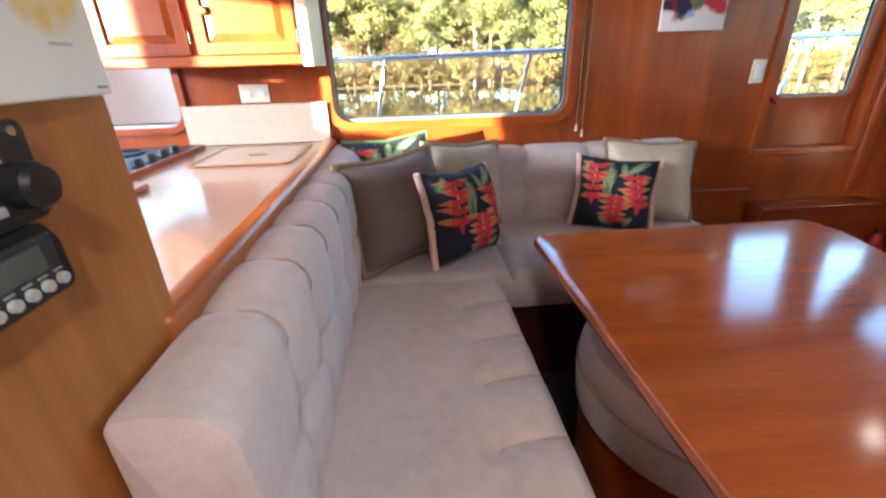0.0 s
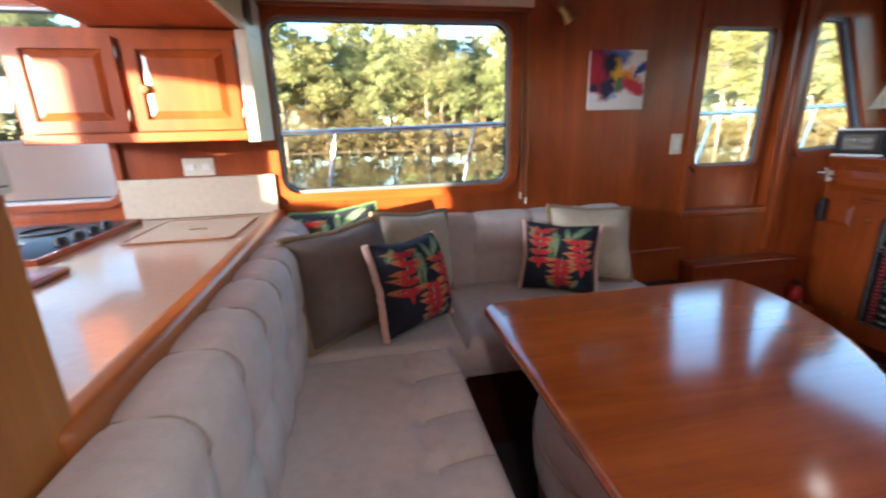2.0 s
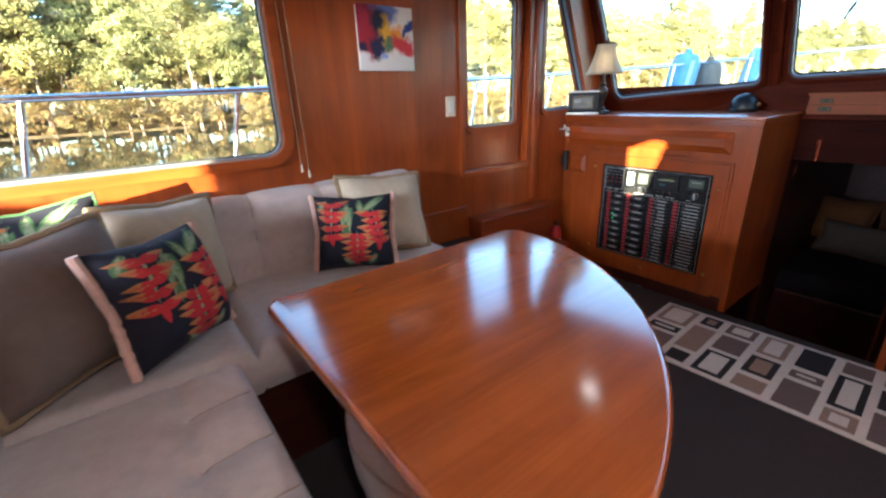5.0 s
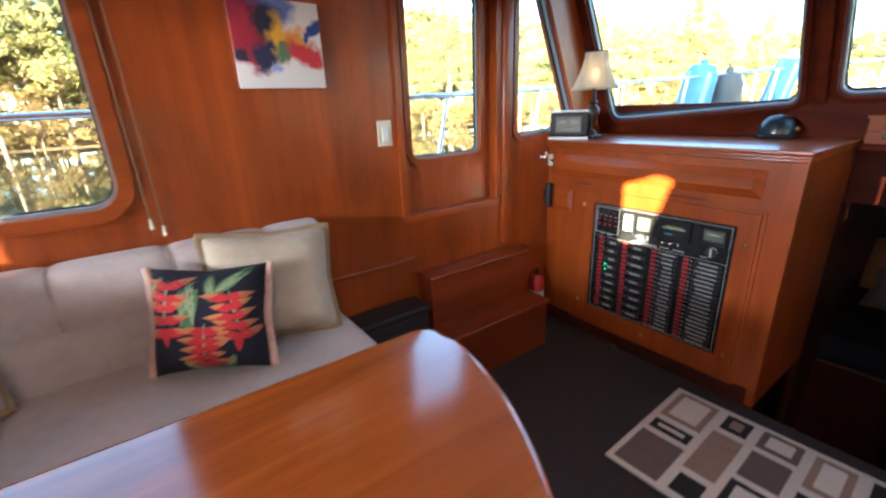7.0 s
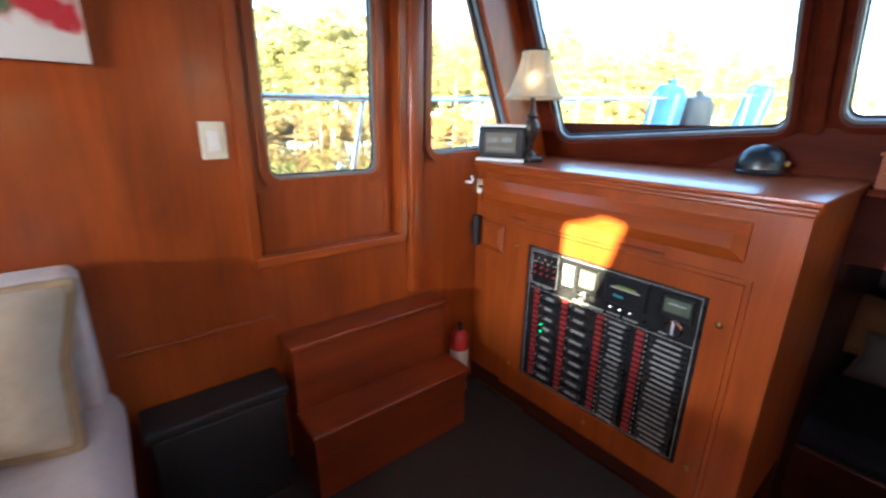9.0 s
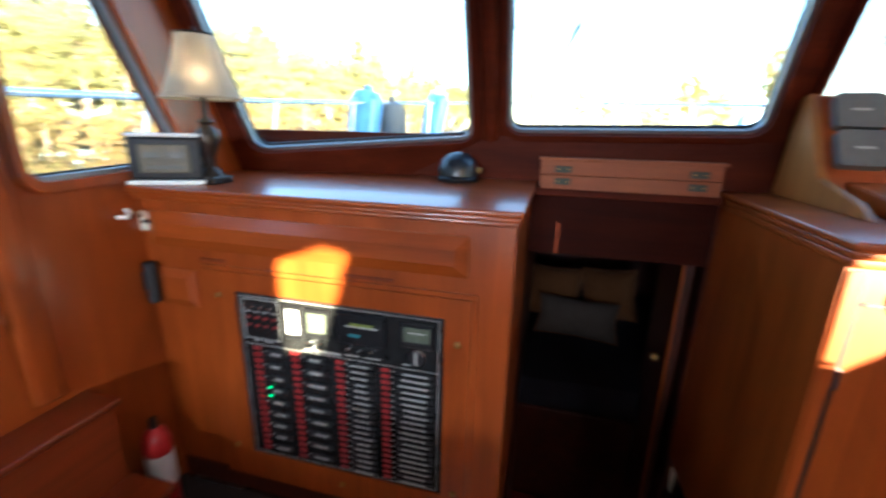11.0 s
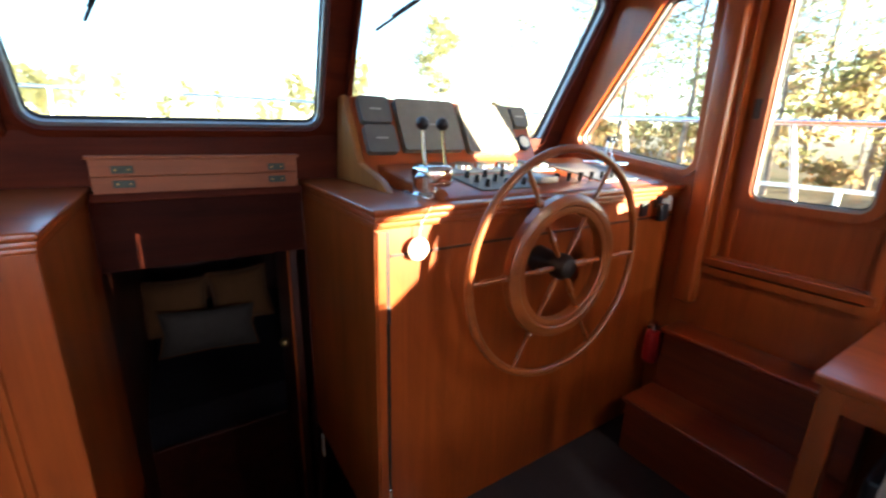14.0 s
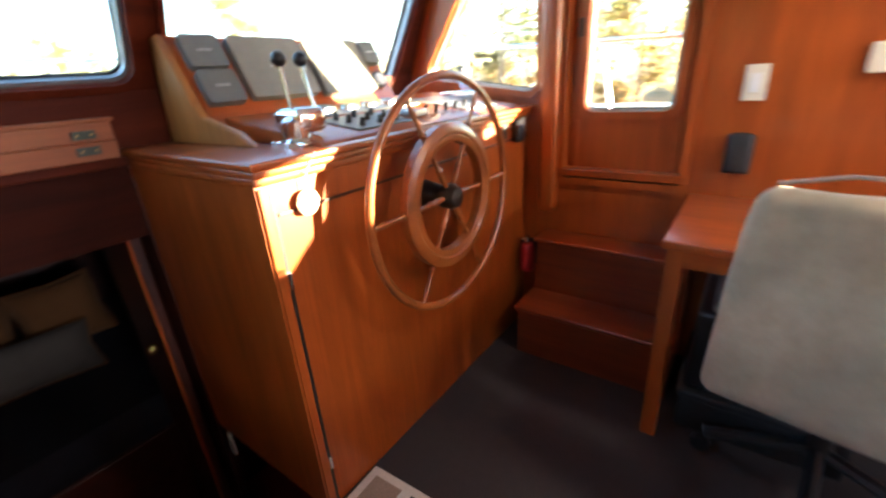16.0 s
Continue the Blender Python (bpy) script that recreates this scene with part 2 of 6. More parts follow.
def box(x0, x1, y0, y1, z0, z1, bev=0.0, seg=2, bm=None):
    bm2 = bmesh.new()
    bmesh.ops.create_cube(bm2, size=1)
    bmesh.ops.transform(bm2, matrix=Matrix.Translation(((x0 + x1) / 2, (y0 + y1) / 2, (z0 + z1) / 2)) @ Matrix.Diagonal((x1 - x0, y1 - y0, z1 - z0, 1)), verts=bm2.verts)
    if bev:
        bmesh.ops.bevel(bm2, geom=bm2.edges[:], offset=bev, segments=seg, profile=0.5, affect="EDGES")
    return merge(bm, bm2)


def merge(bm, bm2):
    if bm is None:
        return bm2
    tmp = bpy.data.meshes.new("tmp")
    bm2.to_mesh(tmp)
    bm2.free()
    bm.from_mesh(tmp)
    bpy.data.meshes.remove(tmp)
    return bm


def cyl(p0, p1, r0, r1=None, n=20, bm=None, bev=0.0):
    p0, p1 = Vector(p0), Vector(p1)
    bm2 = bmesh.new()
    bmesh.ops.create_cone(bm2, cap_ends=True, segments=n, radius1=r0, radius2=r0 if r1 is None else r1, depth=(p1 - p0).length)
    if bev:
        bmesh.ops.bevel(bm2, geom=[e for e in bm2.edges if any(len(f.verts) > 4 for f in e.link_faces)], offset=bev, segments=2, affect="EDGES")
    q = Vector((0, 0, 1)).rotation_difference(p1 - p0).to_matrix().to_4x4()
    bmesh.ops.transform(bm2, matrix=Matrix.Translation((p0 + p1) / 2) @ q, verts=bm2.verts)
    return merge(bm, bm2)


def ball(c, r, bm=None, squash=(1, 1, 1), n=16):
    bm2 = bmesh.new()
    bmesh.ops.create_uvsphere(bm2, u_segments=n, v_segments=n // 2 + 2, radius=r)
    bmesh.ops.transform(bm2, matrix=Matrix.Translation(c) @ Matrix.Diagonal((*squash, 1)), verts=bm2.verts)
    return merge(bm, bm2)


def lathe(profile, n=28, bm=None, m=None, cap=True):
    """Turn (radius, height) pairs round z."""
    bm2 = bmesh.new()
    rings = [[bm2.verts.new((r * math.cos(2 * math.pi * k / n), r * math.sin(2 * math.pi * k / n), z)) for k in range(n)] for r, z in profile]
    for a, b in zip(rings, rings[1:]):
        for k in range(n):
            bm2.faces.new((a[k], a[(k + 1) % n], b[(k + 1) % n], b[k]))
    if cap:
        bm2.faces.new(rings[0]), bm2.faces.new(rings[-1])
    if m is not None:
        bmesh.ops.transform(bm2, matrix=m, verts=bm2.verts)
    return merge(bm, bm2)


def tube(points, r, n=10, closed=False, bm=None):
    """A round bar along a line of points."""
    pts = [Vector(p) for p in points]
    bm2, rings, k = bmesh.new(), [], len(pts)
    ref = None
    for i, p in enumerate(pts):
        t = (pts[(i + 1) % k] - pts[i - 1]) if closed else (pts[min(i + 1, k - 1)] - pts[max(i - 1, 0)])
        t.normalize()
        if ref is None:
            ref = t.orthogonal().normalized()
        ref = (ref - t * ref.dot(t)).normalized()
        side = t.cross(ref)
        rings.append([bm2.verts.new(p + r * (math.cos(2 * math.pi * a / n) * ref + math.sin(2 * math.pi * a / n) * side)) for a in range(n)])
    for i in range(k if closed else k - 1):
        a, b = rings[i], rings[(i + 1) % k]
        off = 0
        if closed and i == k - 1:
            off = min(range(n), key=lambda o: (a[0].co - b[o].co).length)
        for j in range(n):
            bm2.faces.new((a[j], a[(j + 1) % n], b[(j + 1 + off) % n], b[(j + off) % n]))
    if not closed:
        bm2.faces.new(rings[0]), bm2.faces.new(rings[-1])
    return merge(bm, bm2)


def rounded(pts, r, n=5):
    """The corners of a flat polygon rounded off."""
    out, k = [], len(pts)
    for i in range(k):
        p, a, b = Vector(pts[i]), Vector(pts[i - 1]), Vector(pts[(i + 1) % k])
        ra = r[i] if isinstance(r, (list, tuple)) else r
        da, db = (a - p).normalized(), (b - p).normalized()
        ang = da.angle(db)
        d = min(ra / math.tan(ang / 2), (a - p).length * 0.48, (b - p).length * 0.48)
        q = d * math.tan(ang / 2)
        c = p + (da + db).normalized() * (q / math.sin(ang / 2))
        s, e = p + da * d - c, p + db * d - c
        tot = s.angle_signed(e)
        for j in range(n + 1):
            out.append(tuple(c + Matrix.Rotation(-tot * j / n, 2) @ s))
    return out


def rect(u0, u1, v0, v1, r=0.0):
    p = [(u0, v0), (u1, v0), (u1, v1), (u0, v1)]
    return rounded(p, r) if r else p


def grow(pts, d):
    """A polygon widened by d all round, about each edge."""
    k, out = len(pts), []
    area = sum(pts[i - 1][0] * pts[i][1] - pts[i][0] * pts[i - 1][1] for i in range(k))
    sg = 1 if area > 0 else -1
    for i in range(k):
        a, b, c = Vector(pts[i - 1]), Vector(pts[i]), Vector(pts[(i + 1) % k])
        n1, n2 = Vector(((b - a).y, -(b - a).x)).normalized() * sg, Vector(((c - b).y, -(c - b).x)).normalized() * sg
        m = (n1 + n2)
        m = m / max(0.3, m.length_squared) * 2 if m.length > 1e-6 else n1
        out.append(tuple(b + m * d))
    return out


def slab(outer, holes, place, thick, bm=None):
    """A flat polygon with holes, laid out by place(u, v) and given a thickness (a vector)."""
    bm2 = bmesh.new()
    edges = []
    for loop in [outer, *holes]:
        vs = [bm2.verts.new(place(*p)) for p in loop]
        edges += [bm2.edges.new((vs[i - 1], vs[i])) for i in range(len(vs))]
    bmesh.ops.triangle_fill(bm2, use_beauty=True, use_dissolve=False, edges=edges)
    ret = bmesh.ops.extrude_face_region(bm2, geom=bm2.faces[:])
    bmesh.ops.translate(bm2, vec=thick, verts=[v for v in ret["geom"] if isinstance(v, bmesh.types.BMVert)])
    return merge(bm, bm2)


def ring_bar(pts, place, width, depth, bm=None, inner=0.0):
    """A frame round an opening: the band from the opening's edge outwards."""
    return slab(grow(pts, width), [grow(pts, inner)], place, depth, bm)


def on_y(y):
    return lambda u, v: (u, y, v)


def on_x(x):
    return lambda u, v: (x, u, v)


def on_z(z):
    return lambda u, v: (u, v, z)


# ---- plan ----
PORT, STBD, AFT, FWD, TOP = 2.957, -0.20, -2.6, 4.0, 1.95
RAKE = 0.446


def on_screen(u, v):
    """A place on the raked windscreen's inner face."""
    return (FWD - (v - 1.2) * RAKE, u, v)


FOLD = 0.22


def on_port_screen(u, v):
    """A place on the port facet of the windscreen, which is folded back."""
    return (FWD - (v - 1.2) * RAKE - (u - 1.965) * FOLD, u, v)


BIG_WIN = rect(0.345, 1.415, 1.012, 1.742, 0.075)
GALLEY_WIN = rect(-1.30, -0.31, 1.02, 1.755, 0.06)
PORT_DOOR = rect(2.425, 2.955, 0.800, 1.88, 0.01)
PORT_SIDE = rounded([(3.095, 1.105), (3.59, 1.125), (3.29, 1.79), (3.10, 1.79)], 0.045)
STBD_DOOR = rect(2.66, 3.125, 0.765, 1.88, 0.01)
STBD_SIDE = rounded([(3.255, 1.125), (3.87, 1.21), (3.47, 1.80), (3.275, 1.80)], 0.045)
# Two unseen openings, outlined backwards from the sun patches on cabinet and helm.
STBD_CABINET_SUN = rounded([(-0.205, 1.085), (0.055, 1.085), (0.205, 1.390), (0.03, 1.440), (-0.215, 1.405)], 0.035)
STBD_HELM_SUN = rounded([(1.438, 0.985), (1.54, 1.010), (1.795, 1.130), (1.795, 1.325), (1.438, 1.325)], 0.03)
# Unseen aft openings; sill heights and the gap between shape the galley sunlight.
AFT_SUN_SLOT = rect(0.05, 0.73, 1.40, 1.88, 0.03)
AFT_SUN_SLOT_2 = rect(0.80, 2.55, 1.585, 1.88, 0.03)
SCREEN_L = rounded([(2.872, 1.150), (2.030, 1.215), (2.030, 1.86), (2.905, 1.84)], 0.05)
SCREEN_C = rounded([(1.905, 1.243), (1.085, 1.256), (1.095, 1.87), (1.905, 1.87)], 0.05)
SCREEN_R = rounded([(0.985, 1.285), (-0.075, 1.195), (-0.16, 1.84), (0.985, 1.86)], 0.05)

# ---- structure ----
solo("floor", box(AFT, 3.36, STBD, PORT, -0.05, 0.0), CARPET, "dark grey-brown cabin carpet", "floor", kind="structure")
wall = slab([(AFT, -0.05), (3.98, -0.05), (3.98, 1.065), (3.84, 1.075), (3.455, TOP), (AFT, TOP)], [BIG_WIN, GALLEY_WIN, PORT_DOOR, PORT_SIDE], on_y(PORT), (0, 0.075, 0))
solo("wall_port", wall, WOOD, "varnished cherry-wood cabin side wall", "wall", kind="structure")
wall = slab([(AFT, -0.05), (3.98, -0.05), (3.98, 1.21), (3.66, TOP), (AFT, TOP)], [STBD_CABINET_SUN, STBD_HELM_SUN, STBD_DOOR, STBD_SIDE], on_y(STBD), (0, -0.075, 0))
solo("wall_starboard", wall, WOOD, "varnished cherry-wood cabin side wall", "wall", kind="structure")
wall = slab(rect(STBD - 0.075, PORT + 0.075, -0.05, TOP), [AFT_SUN_SLOT, AFT_SUN_SLOT_2], on_x(AFT), (-0.075, 0, 0))
solo("wall_aft", wall, WOOD, "varnished wood bulkhead", "wall", kind="structure")
wall = slab([(STBD - 0.075, 1.06), (1.965, 1.06), (1.965, TOP), (STBD - 0.075, TOP)], [SCREEN_C, SCREEN_R], on_screen, (0.06, 0, 0.027))
slab([(1.9652, 1.06), (PORT + 0.075, 1.06), (PORT + 0.075, TOP), (1.9652, TOP)], [SCREEN_L], on_port_screen, (0.06, 0.013, 0.027), wall)
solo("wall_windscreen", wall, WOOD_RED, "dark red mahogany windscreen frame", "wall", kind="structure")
solo("ceiling", box(AFT - 0.08, 3.70, STBD - 0.08, PORT + 0.08, TOP, TOP + 0.05), HEADLINER, "cream headliner panels", "ceiling", kind="structure")


def window(name, pts, place, inward, frame_mat, label, width=0.028, alu=True):
    """A window: moulded wood frame inside, metal rim, gasket and pane."""
    w = thing(name, label, "window", kind="structure")
    inn = Vector(inward)
    part("frame", ring_bar(pts, lambda u, v: Vector(place(u, v)) - inn * 0.0, width, inn * 0.018, None, 0.0), frame_mat, w, smooth=True)
    part("rim", ring_bar(pts, lambda u, v: Vector(place(u, v)) - inn * 0.030, 0.0, inn * 0.022, None, -0.011), ALU if alu else RUBBER, w, "thin aluminium rim", smooth=True)
    part("gasket", ring_bar(pts, lambda u, v: Vector(place(u, v)) - inn * 0.042, 0.0, inn * 0.010, None, -0.016), RUBBER, w, "black rubber gasket")
    pane = part("pane", slab(grow(pts, -0.004), [], lambda u, v: Vector(place(u, v)) - inn * 0.050, inn * 0.005), GLASS, w, "clear glass pane")
    pane.visible_shadow = False
    return w


window("window_1", BIG_WIN, on_y(PORT), (0, -1, 0), WOOD_X, "large fixed saloon window in a rounded wood frame", 0.040)
window("window_2", GALLEY_WIN, on_y(PORT), (0, -1, 0), WOOD_X, "galley window in a rounded wood frame")
window("window_3", PORT_SIDE, on_y(PORT), (0, -1, 0), WOOD, "tapered side window beside the windscreen")
window("window_4", STBD_SIDE, on_y(STBD), (0, 1, 0), WOOD, "tapered side window beside the helm")
# Added starboard openings that only shape the sun's patches.
window("window_5", STBD_CABINET_SUN, on_y(STBD), (0, 1, 0), WOOD_X, "unseen wood-framed opening shaped to cast the sun patch on the cabinet")
window("window_6", STBD_HELM_SUN, on_y(STBD), (0, 1, 0), WOOD_X, "small unseen wood-framed opening shaped to cast the sun patch on the helm")
window("window_7", AFT_SUN_SLOT, on_x(AFT), (1, 0, 0), WOOD_Y, "unseen aft opening in a wood frame, sized to let sun onto the port wall")
window("window_8", AFT_SUN_SLOT_2, on_x(AFT), (1, 0, 0), WOOD_Y, "long low unseen aft opening in a wood frame, sized to let sun onto the cupboard")
INN = Vector((-1, 0, -RAKE)).normalized()
INN_PORT = Vector((-1, -FOLD, -RAKE)).normalized()
for k, (s, place, inward) in enumerate(((SCREEN_L, on_port_screen, INN_PORT), (SCREEN_C, on_screen, INN), (SCREEN_R, on_screen, INN))):
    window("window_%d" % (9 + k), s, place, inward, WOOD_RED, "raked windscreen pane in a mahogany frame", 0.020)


def side_door(name, opening, y, out, x0, x1, g0, g1, gz0):
    """A sliding side door set back in its opening: casing, leaf, moulded light."""
    d = thing(name, "cherry-wood side door with a tall rounded window, shut", "door", kind="structure")
    light = rect(g0, g1, gz0, 1.745, 0.04)
    yl = y + out * 0.040
    part("casing", ring_bar(opening, on_y(y), 0.030, (0, -out * 0.014, 0)), WOOD, d, smooth=True)
    part("leaf", slab(rect(x0 - 0.02, x1 + 0.02, 0.76, 1.90), [light], on_y(yl), (0, out * 0.032, 0)), WOOD, d)
    part("light_frame", ring_bar(light, on_y(yl), 0.030, (0, -out * 0.014, 0)), WOOD, d, smooth=True)
    part("rim", ring_bar(light, on_y(yl + out * 0.002), 0.0, (0, out * 0.012, 0), None, -0.010), ALU, d, "thin aluminium rim")
    part("gasket", ring_bar(light, on_y(yl + out * 0.015), 0.0, (0, out * 0.008, 0), None, -0.015), RUBBER, d)
    p = part("pane", slab(grow(light, -0.003), [], on_y(yl + out * 0.018), (0, out * 0.005, 0)), GLASS, d, "clear glass pane")
    p.visible_shadow = False
    part("sill", box(x0 - 0.02, x1 + 0.02, min(y - out * 0.02, yl), max(y - out * 0.02, yl), 0.772, 0.806, 0.005), WOOD_X, d)
    for sx in (x0 + 0.035, x1 - 0.035):
        part("channel", box(sx - 0.012, sx + 0.012, min(yl, yl - out * 0.006), max(yl, yl - out * 0.006), 0.80, gz0 - 0.035, 0.002), WOOD, d)
    return d


side_door("door_1", PORT_DOOR, PORT, 1, 2.425, 2.955, 2.485, 2.885, 1.045)
sd = side_door("door_2", STBD_DOOR, STBD, -1, 2.66, 3.125, 2.715, 3.055, 1.040)
part("latch", box(3.075, 3.10, STBD - 0.040, STBD - 0.022, 1.33, 1.40, 0.004), WOOD_DARK, sd, "recessed wooden finger latch")

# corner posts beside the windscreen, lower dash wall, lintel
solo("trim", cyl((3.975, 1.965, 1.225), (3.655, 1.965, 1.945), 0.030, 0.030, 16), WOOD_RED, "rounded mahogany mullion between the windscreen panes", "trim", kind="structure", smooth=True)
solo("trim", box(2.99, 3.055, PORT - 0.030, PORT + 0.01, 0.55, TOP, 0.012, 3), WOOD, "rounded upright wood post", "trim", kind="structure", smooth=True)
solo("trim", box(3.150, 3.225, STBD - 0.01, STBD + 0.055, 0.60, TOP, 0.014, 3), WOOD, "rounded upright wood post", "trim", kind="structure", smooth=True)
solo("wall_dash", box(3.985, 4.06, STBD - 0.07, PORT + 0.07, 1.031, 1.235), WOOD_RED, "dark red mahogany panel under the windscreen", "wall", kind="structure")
# Same panel carried down, darkened to sink into the companionway's shade.
solo("wall_dash_lower", box(3.986, 4.06, STBD - 0.07, PORT + 0.07, 0.80, 1.0308), WOOD_RED_SHADED, "red mahogany panel over the companionway, colour darkened for shade", "wall", kind="structure")

# ---- settee ----
def crease(d, w=0.010):
    return math.exp(-(d / w) ** 2)


def cushion(x0, x1, y0, y1, z0, z1, r, dent, step=0.014, bm=None):
    """A soft cushion: rounded rim, top sunk by dent(x, y)."""
    bm2 = bmesh.new()
    nx, ny = max(6, round((x1 - x0) / step)), max(6, round((y1 - y0) / step))

    def soft(k, n):
        return k / n
    grid = []
    for i in range(nx + 1):
        row = []
        for j in range(ny + 1):
            x, y = x0 + (x1 - x0) * soft(i, nx), y0 + (y1 - y0) * soft(j, ny)
            d = min(x - x0, x1 - x, y - y0, y1 - y)
            q = max(0.0, r - d)
            z = z1 - (r - math.sqrt(max(0.0, r * r - q * q))) - dent(x, y) * min(1, d / 0.02)
            row.append(bm2.verts.new((x, y, z)))
        grid.append(row)
    for i in range(nx):
        for j in range(ny):
            bm2.faces.new((grid[i][j], grid[i + 1][j], grid[i + 1][j + 1], grid[i][j + 1]))
    rim = [grid[i][0] for i in range(nx + 1)] + [grid[nx][j] for j in range(1, ny + 1)] + [grid[i][ny] for i in range(nx - 1, -1, -1)] + [grid[0][j] for j in range(ny - 1, 0, -1)]
    prev, k = rim, len(rim)
    cx, cy = (x0 + x1) / 2, (y0 + y1) / 2
    for f, puff in ((0.35, 0.010), (0.7, 0.010), (1.0, -0.004)):
        ring = []
        for v in rim:
            zz = v.co.z + (z0 - v.co.z) * f
            dx, dy = v.co.x - cx, v.co.y - cy
            ox = puff * (1 if dx > 0 else -1) if abs(abs(dx) - (x1 - x0) / 2) < 1e-4 else 0
            oy = puff * (1 if dy > 0 else -1) if abs(abs(dy) - (y1 - y0) / 2) < 1e-4 else 0
            ring.append(bm2.verts.new((v.co.x + ox, v.co.y + oy, zz)))
        for a in range(k):
            bm2.faces.new((prev[a], prev[(a + 1) % k], ring[(a + 1) % k], ring[a]))
        prev = ring
    return merge(bm, bm2)


def backrest(length, seams, depth, low, high, cross, soft=1.0, bm=None, step=0.012):
    """A channelled back cushion along its own +u: profile in (d, z), d towards the sitter. cross: the height of a lengthwise seam."""
    bm2 = bmesh.new()
    prof = []
    r, rb = depth * 0.46, 0.020
    for a in range(0, 7):
        t = math.pi - math.pi / 2 * a / 6
        prof.append((rb + rb * math.cos(t), high - rb + rb * math.sin(t)))
    for a in range(1, 4):
        prof.append((rb + (depth - r - rb) * a / 4, high + 0.003 * math.sin(math.pi * a / 4)))
    for a in range(0, 9):
        t = math.pi / 2 - math.pi / 2 * a / 8
        prof.append((depth - r + r * math.cos(t), high - r + r * math.sin(t)))
    hf = high - r
    for a in range(1, 25):
        prof.append((depth + 0.010 * math.sin(math.pi * a / 24), hf - (hf - low) * a / 24))
    prof.append((0.0, low))
    prof.insert(0, (0.0, (low + high) / 2))
    nrm = []
    for i in range(len(prof)):
        a, b = prof[max(0, i - 1)], prof[min(len(prof) - 1, i + 1)]
        t = Vector((b[0] - a[0], b[1] - a[1])).normalized()
        nrm.append(Vector((-t.y, t.x)))
    nu = round(length / step)
    rings = []
    for k in range(nu + 1):
        u = length * k / nu
        e = min(u, length - u)
        end = 0.0 if e > 0.026 else 0.020 * (1 - math.sqrt(max(0, 1 - ((0.026 - e) / 0.026) ** 2)))
        row = []
        for (d, z), n in zip(prof, nrm):
            front = 1.0 if d > depth * 0.8 else 0.0
            off = -soft * max([0.010 * crease(u - s, 0.012) + (0.006 + 0.008 * front) * crease(u - s, 0.045) for s in seams] or [0])
            off -= soft * (0.010 * crease(z - cross, 0.012) + 0.010 * crease(z - cross, 0.045)) * front
            off -= 0.014 * front * max([math.exp(-((u - s) ** 2 + (z - cross) ** 2) / 0.0016) for s in seams] or [0])
            off -= end
            row.append(bm2.verts.new((u, d - n.x * 0 + off * abs(n.x) * (1 if n.x > 0 else -1) * 1.0, z + off * n.y)))
        rings.append(row)
    for a, b in zip(rings, rings[1:]):
        for j in range(len(prof) - 1):
            bm2.faces.new((a[j], a[j + 1], b[j + 1], b[j]))
        bm2.faces.new((a[-1], a[0], b[0], b[-1]))
    for row in (rings[0], rings[-1]):
        hub = bm2.verts.new((row[0].co.x, depth * 0.45, (low + high) / 2 + 0.05))
        for j in range(len(row)):
            bm2.faces.new((row[j - 1], row[j], hub))
    return merge(bm, bm2)


SEAT_Z = 0.545
settee = thing("settee", "L-shaped beige suede settee with tufted seats along the cabin side", "settee")
TUFT_Y = (1.16, 1.35, 1.539, 1.731, 1.908, 2.099)


def dent_long(x, y):
    d = 0.0
    for t in TUFT_Y:
        if x > 0.81:
            q = y - t - 0.02 * math.sin(9 * (x - 0.81))
            d = max(d, 0.010 * crease(q, 0.012) + 0.012 * crease(q, 0.045))
        d = max(d, 0.028 * math.exp(-((x - 0.81) ** 2 + (y - t) ** 2) / 0.0014))
    d = max(d, 0.009 * crease(x - 0.81, 0.020))
    return d - 0.004 * math.sin(9 * x + 3) * math.sin(7 * y)


def dent_port(x, y):
    d = max(0.010 * crease(x - 1.04, 0.010), 0.008 * crease(x - 1.53, 0.009))
    return d - 0.004 * math.sin(6 * x) * math.sin(9 * y + 1)


part("seat", cushion(0.43, 0.968, 0.60, 2.268, SEAT_Z - 0.16, SEAT_Z, 0.040, dent_long, 0.009), BEIGE, settee, "long seat with tufted front edge", True)
part("seat", cushion(0.43, 1.022, 2.275, 2.90, SEAT_Z - 0.16, SEAT_Z, 0.040, lambda x, y: 0.008 * crease(x - y + 1.9, 0.01)), BEIGE, settee, "corner seat", True)
part("seat", cushion(1.028, 2.00, 2.285, 2.90, SEAT_Z - 0.16, SEAT_Z, 0.040, dent_port), BEIGE, settee, "", True)
back = backrest(1.63, [0.12 + 0.183 * k + (0.005 if k else 0) for k in range(1, 8)], 0.135, 0.50, 0.925, 0.715, 0.62)
part("backrest", back, BEIGE, settee, "channelled back cushion", True, Matrix.Translation((0.335, 2.90, 0)) @ Matrix.Rotation(radians(-90), 4, "Z"))
back = backrest(1.53, [0.20, 0.49, 0.78, 1.07, 1.36], 0.125, 0.50, 0.885, 0.700, 0.6)
part("backrest", back, BEIGE, settee, "channelled back cushion", True, Matrix.Translation((1.985, 2.945, 0)) @ Matrix.Rotation(radians(180), 4, "Z"))


def seat_seam(t):
    """The stitched line of a tuft, from its button over the front edge."""
    pts = []
    for k in range(15):
        x = 0.812 + 0.150 * k / 14
        q = max(0.0, 0.040 - (0.968 - x))
        y = t + 0.02 * math.sin(9 * (x - 0.81))
        pts.append((x, y, SEAT_Z - (0.040 - math.sqrt(0.040 ** 2 - q * q)) - dent_long(x, y) * min(1, (0.968 - x) / 0.02) + 0.0012))
    return pts


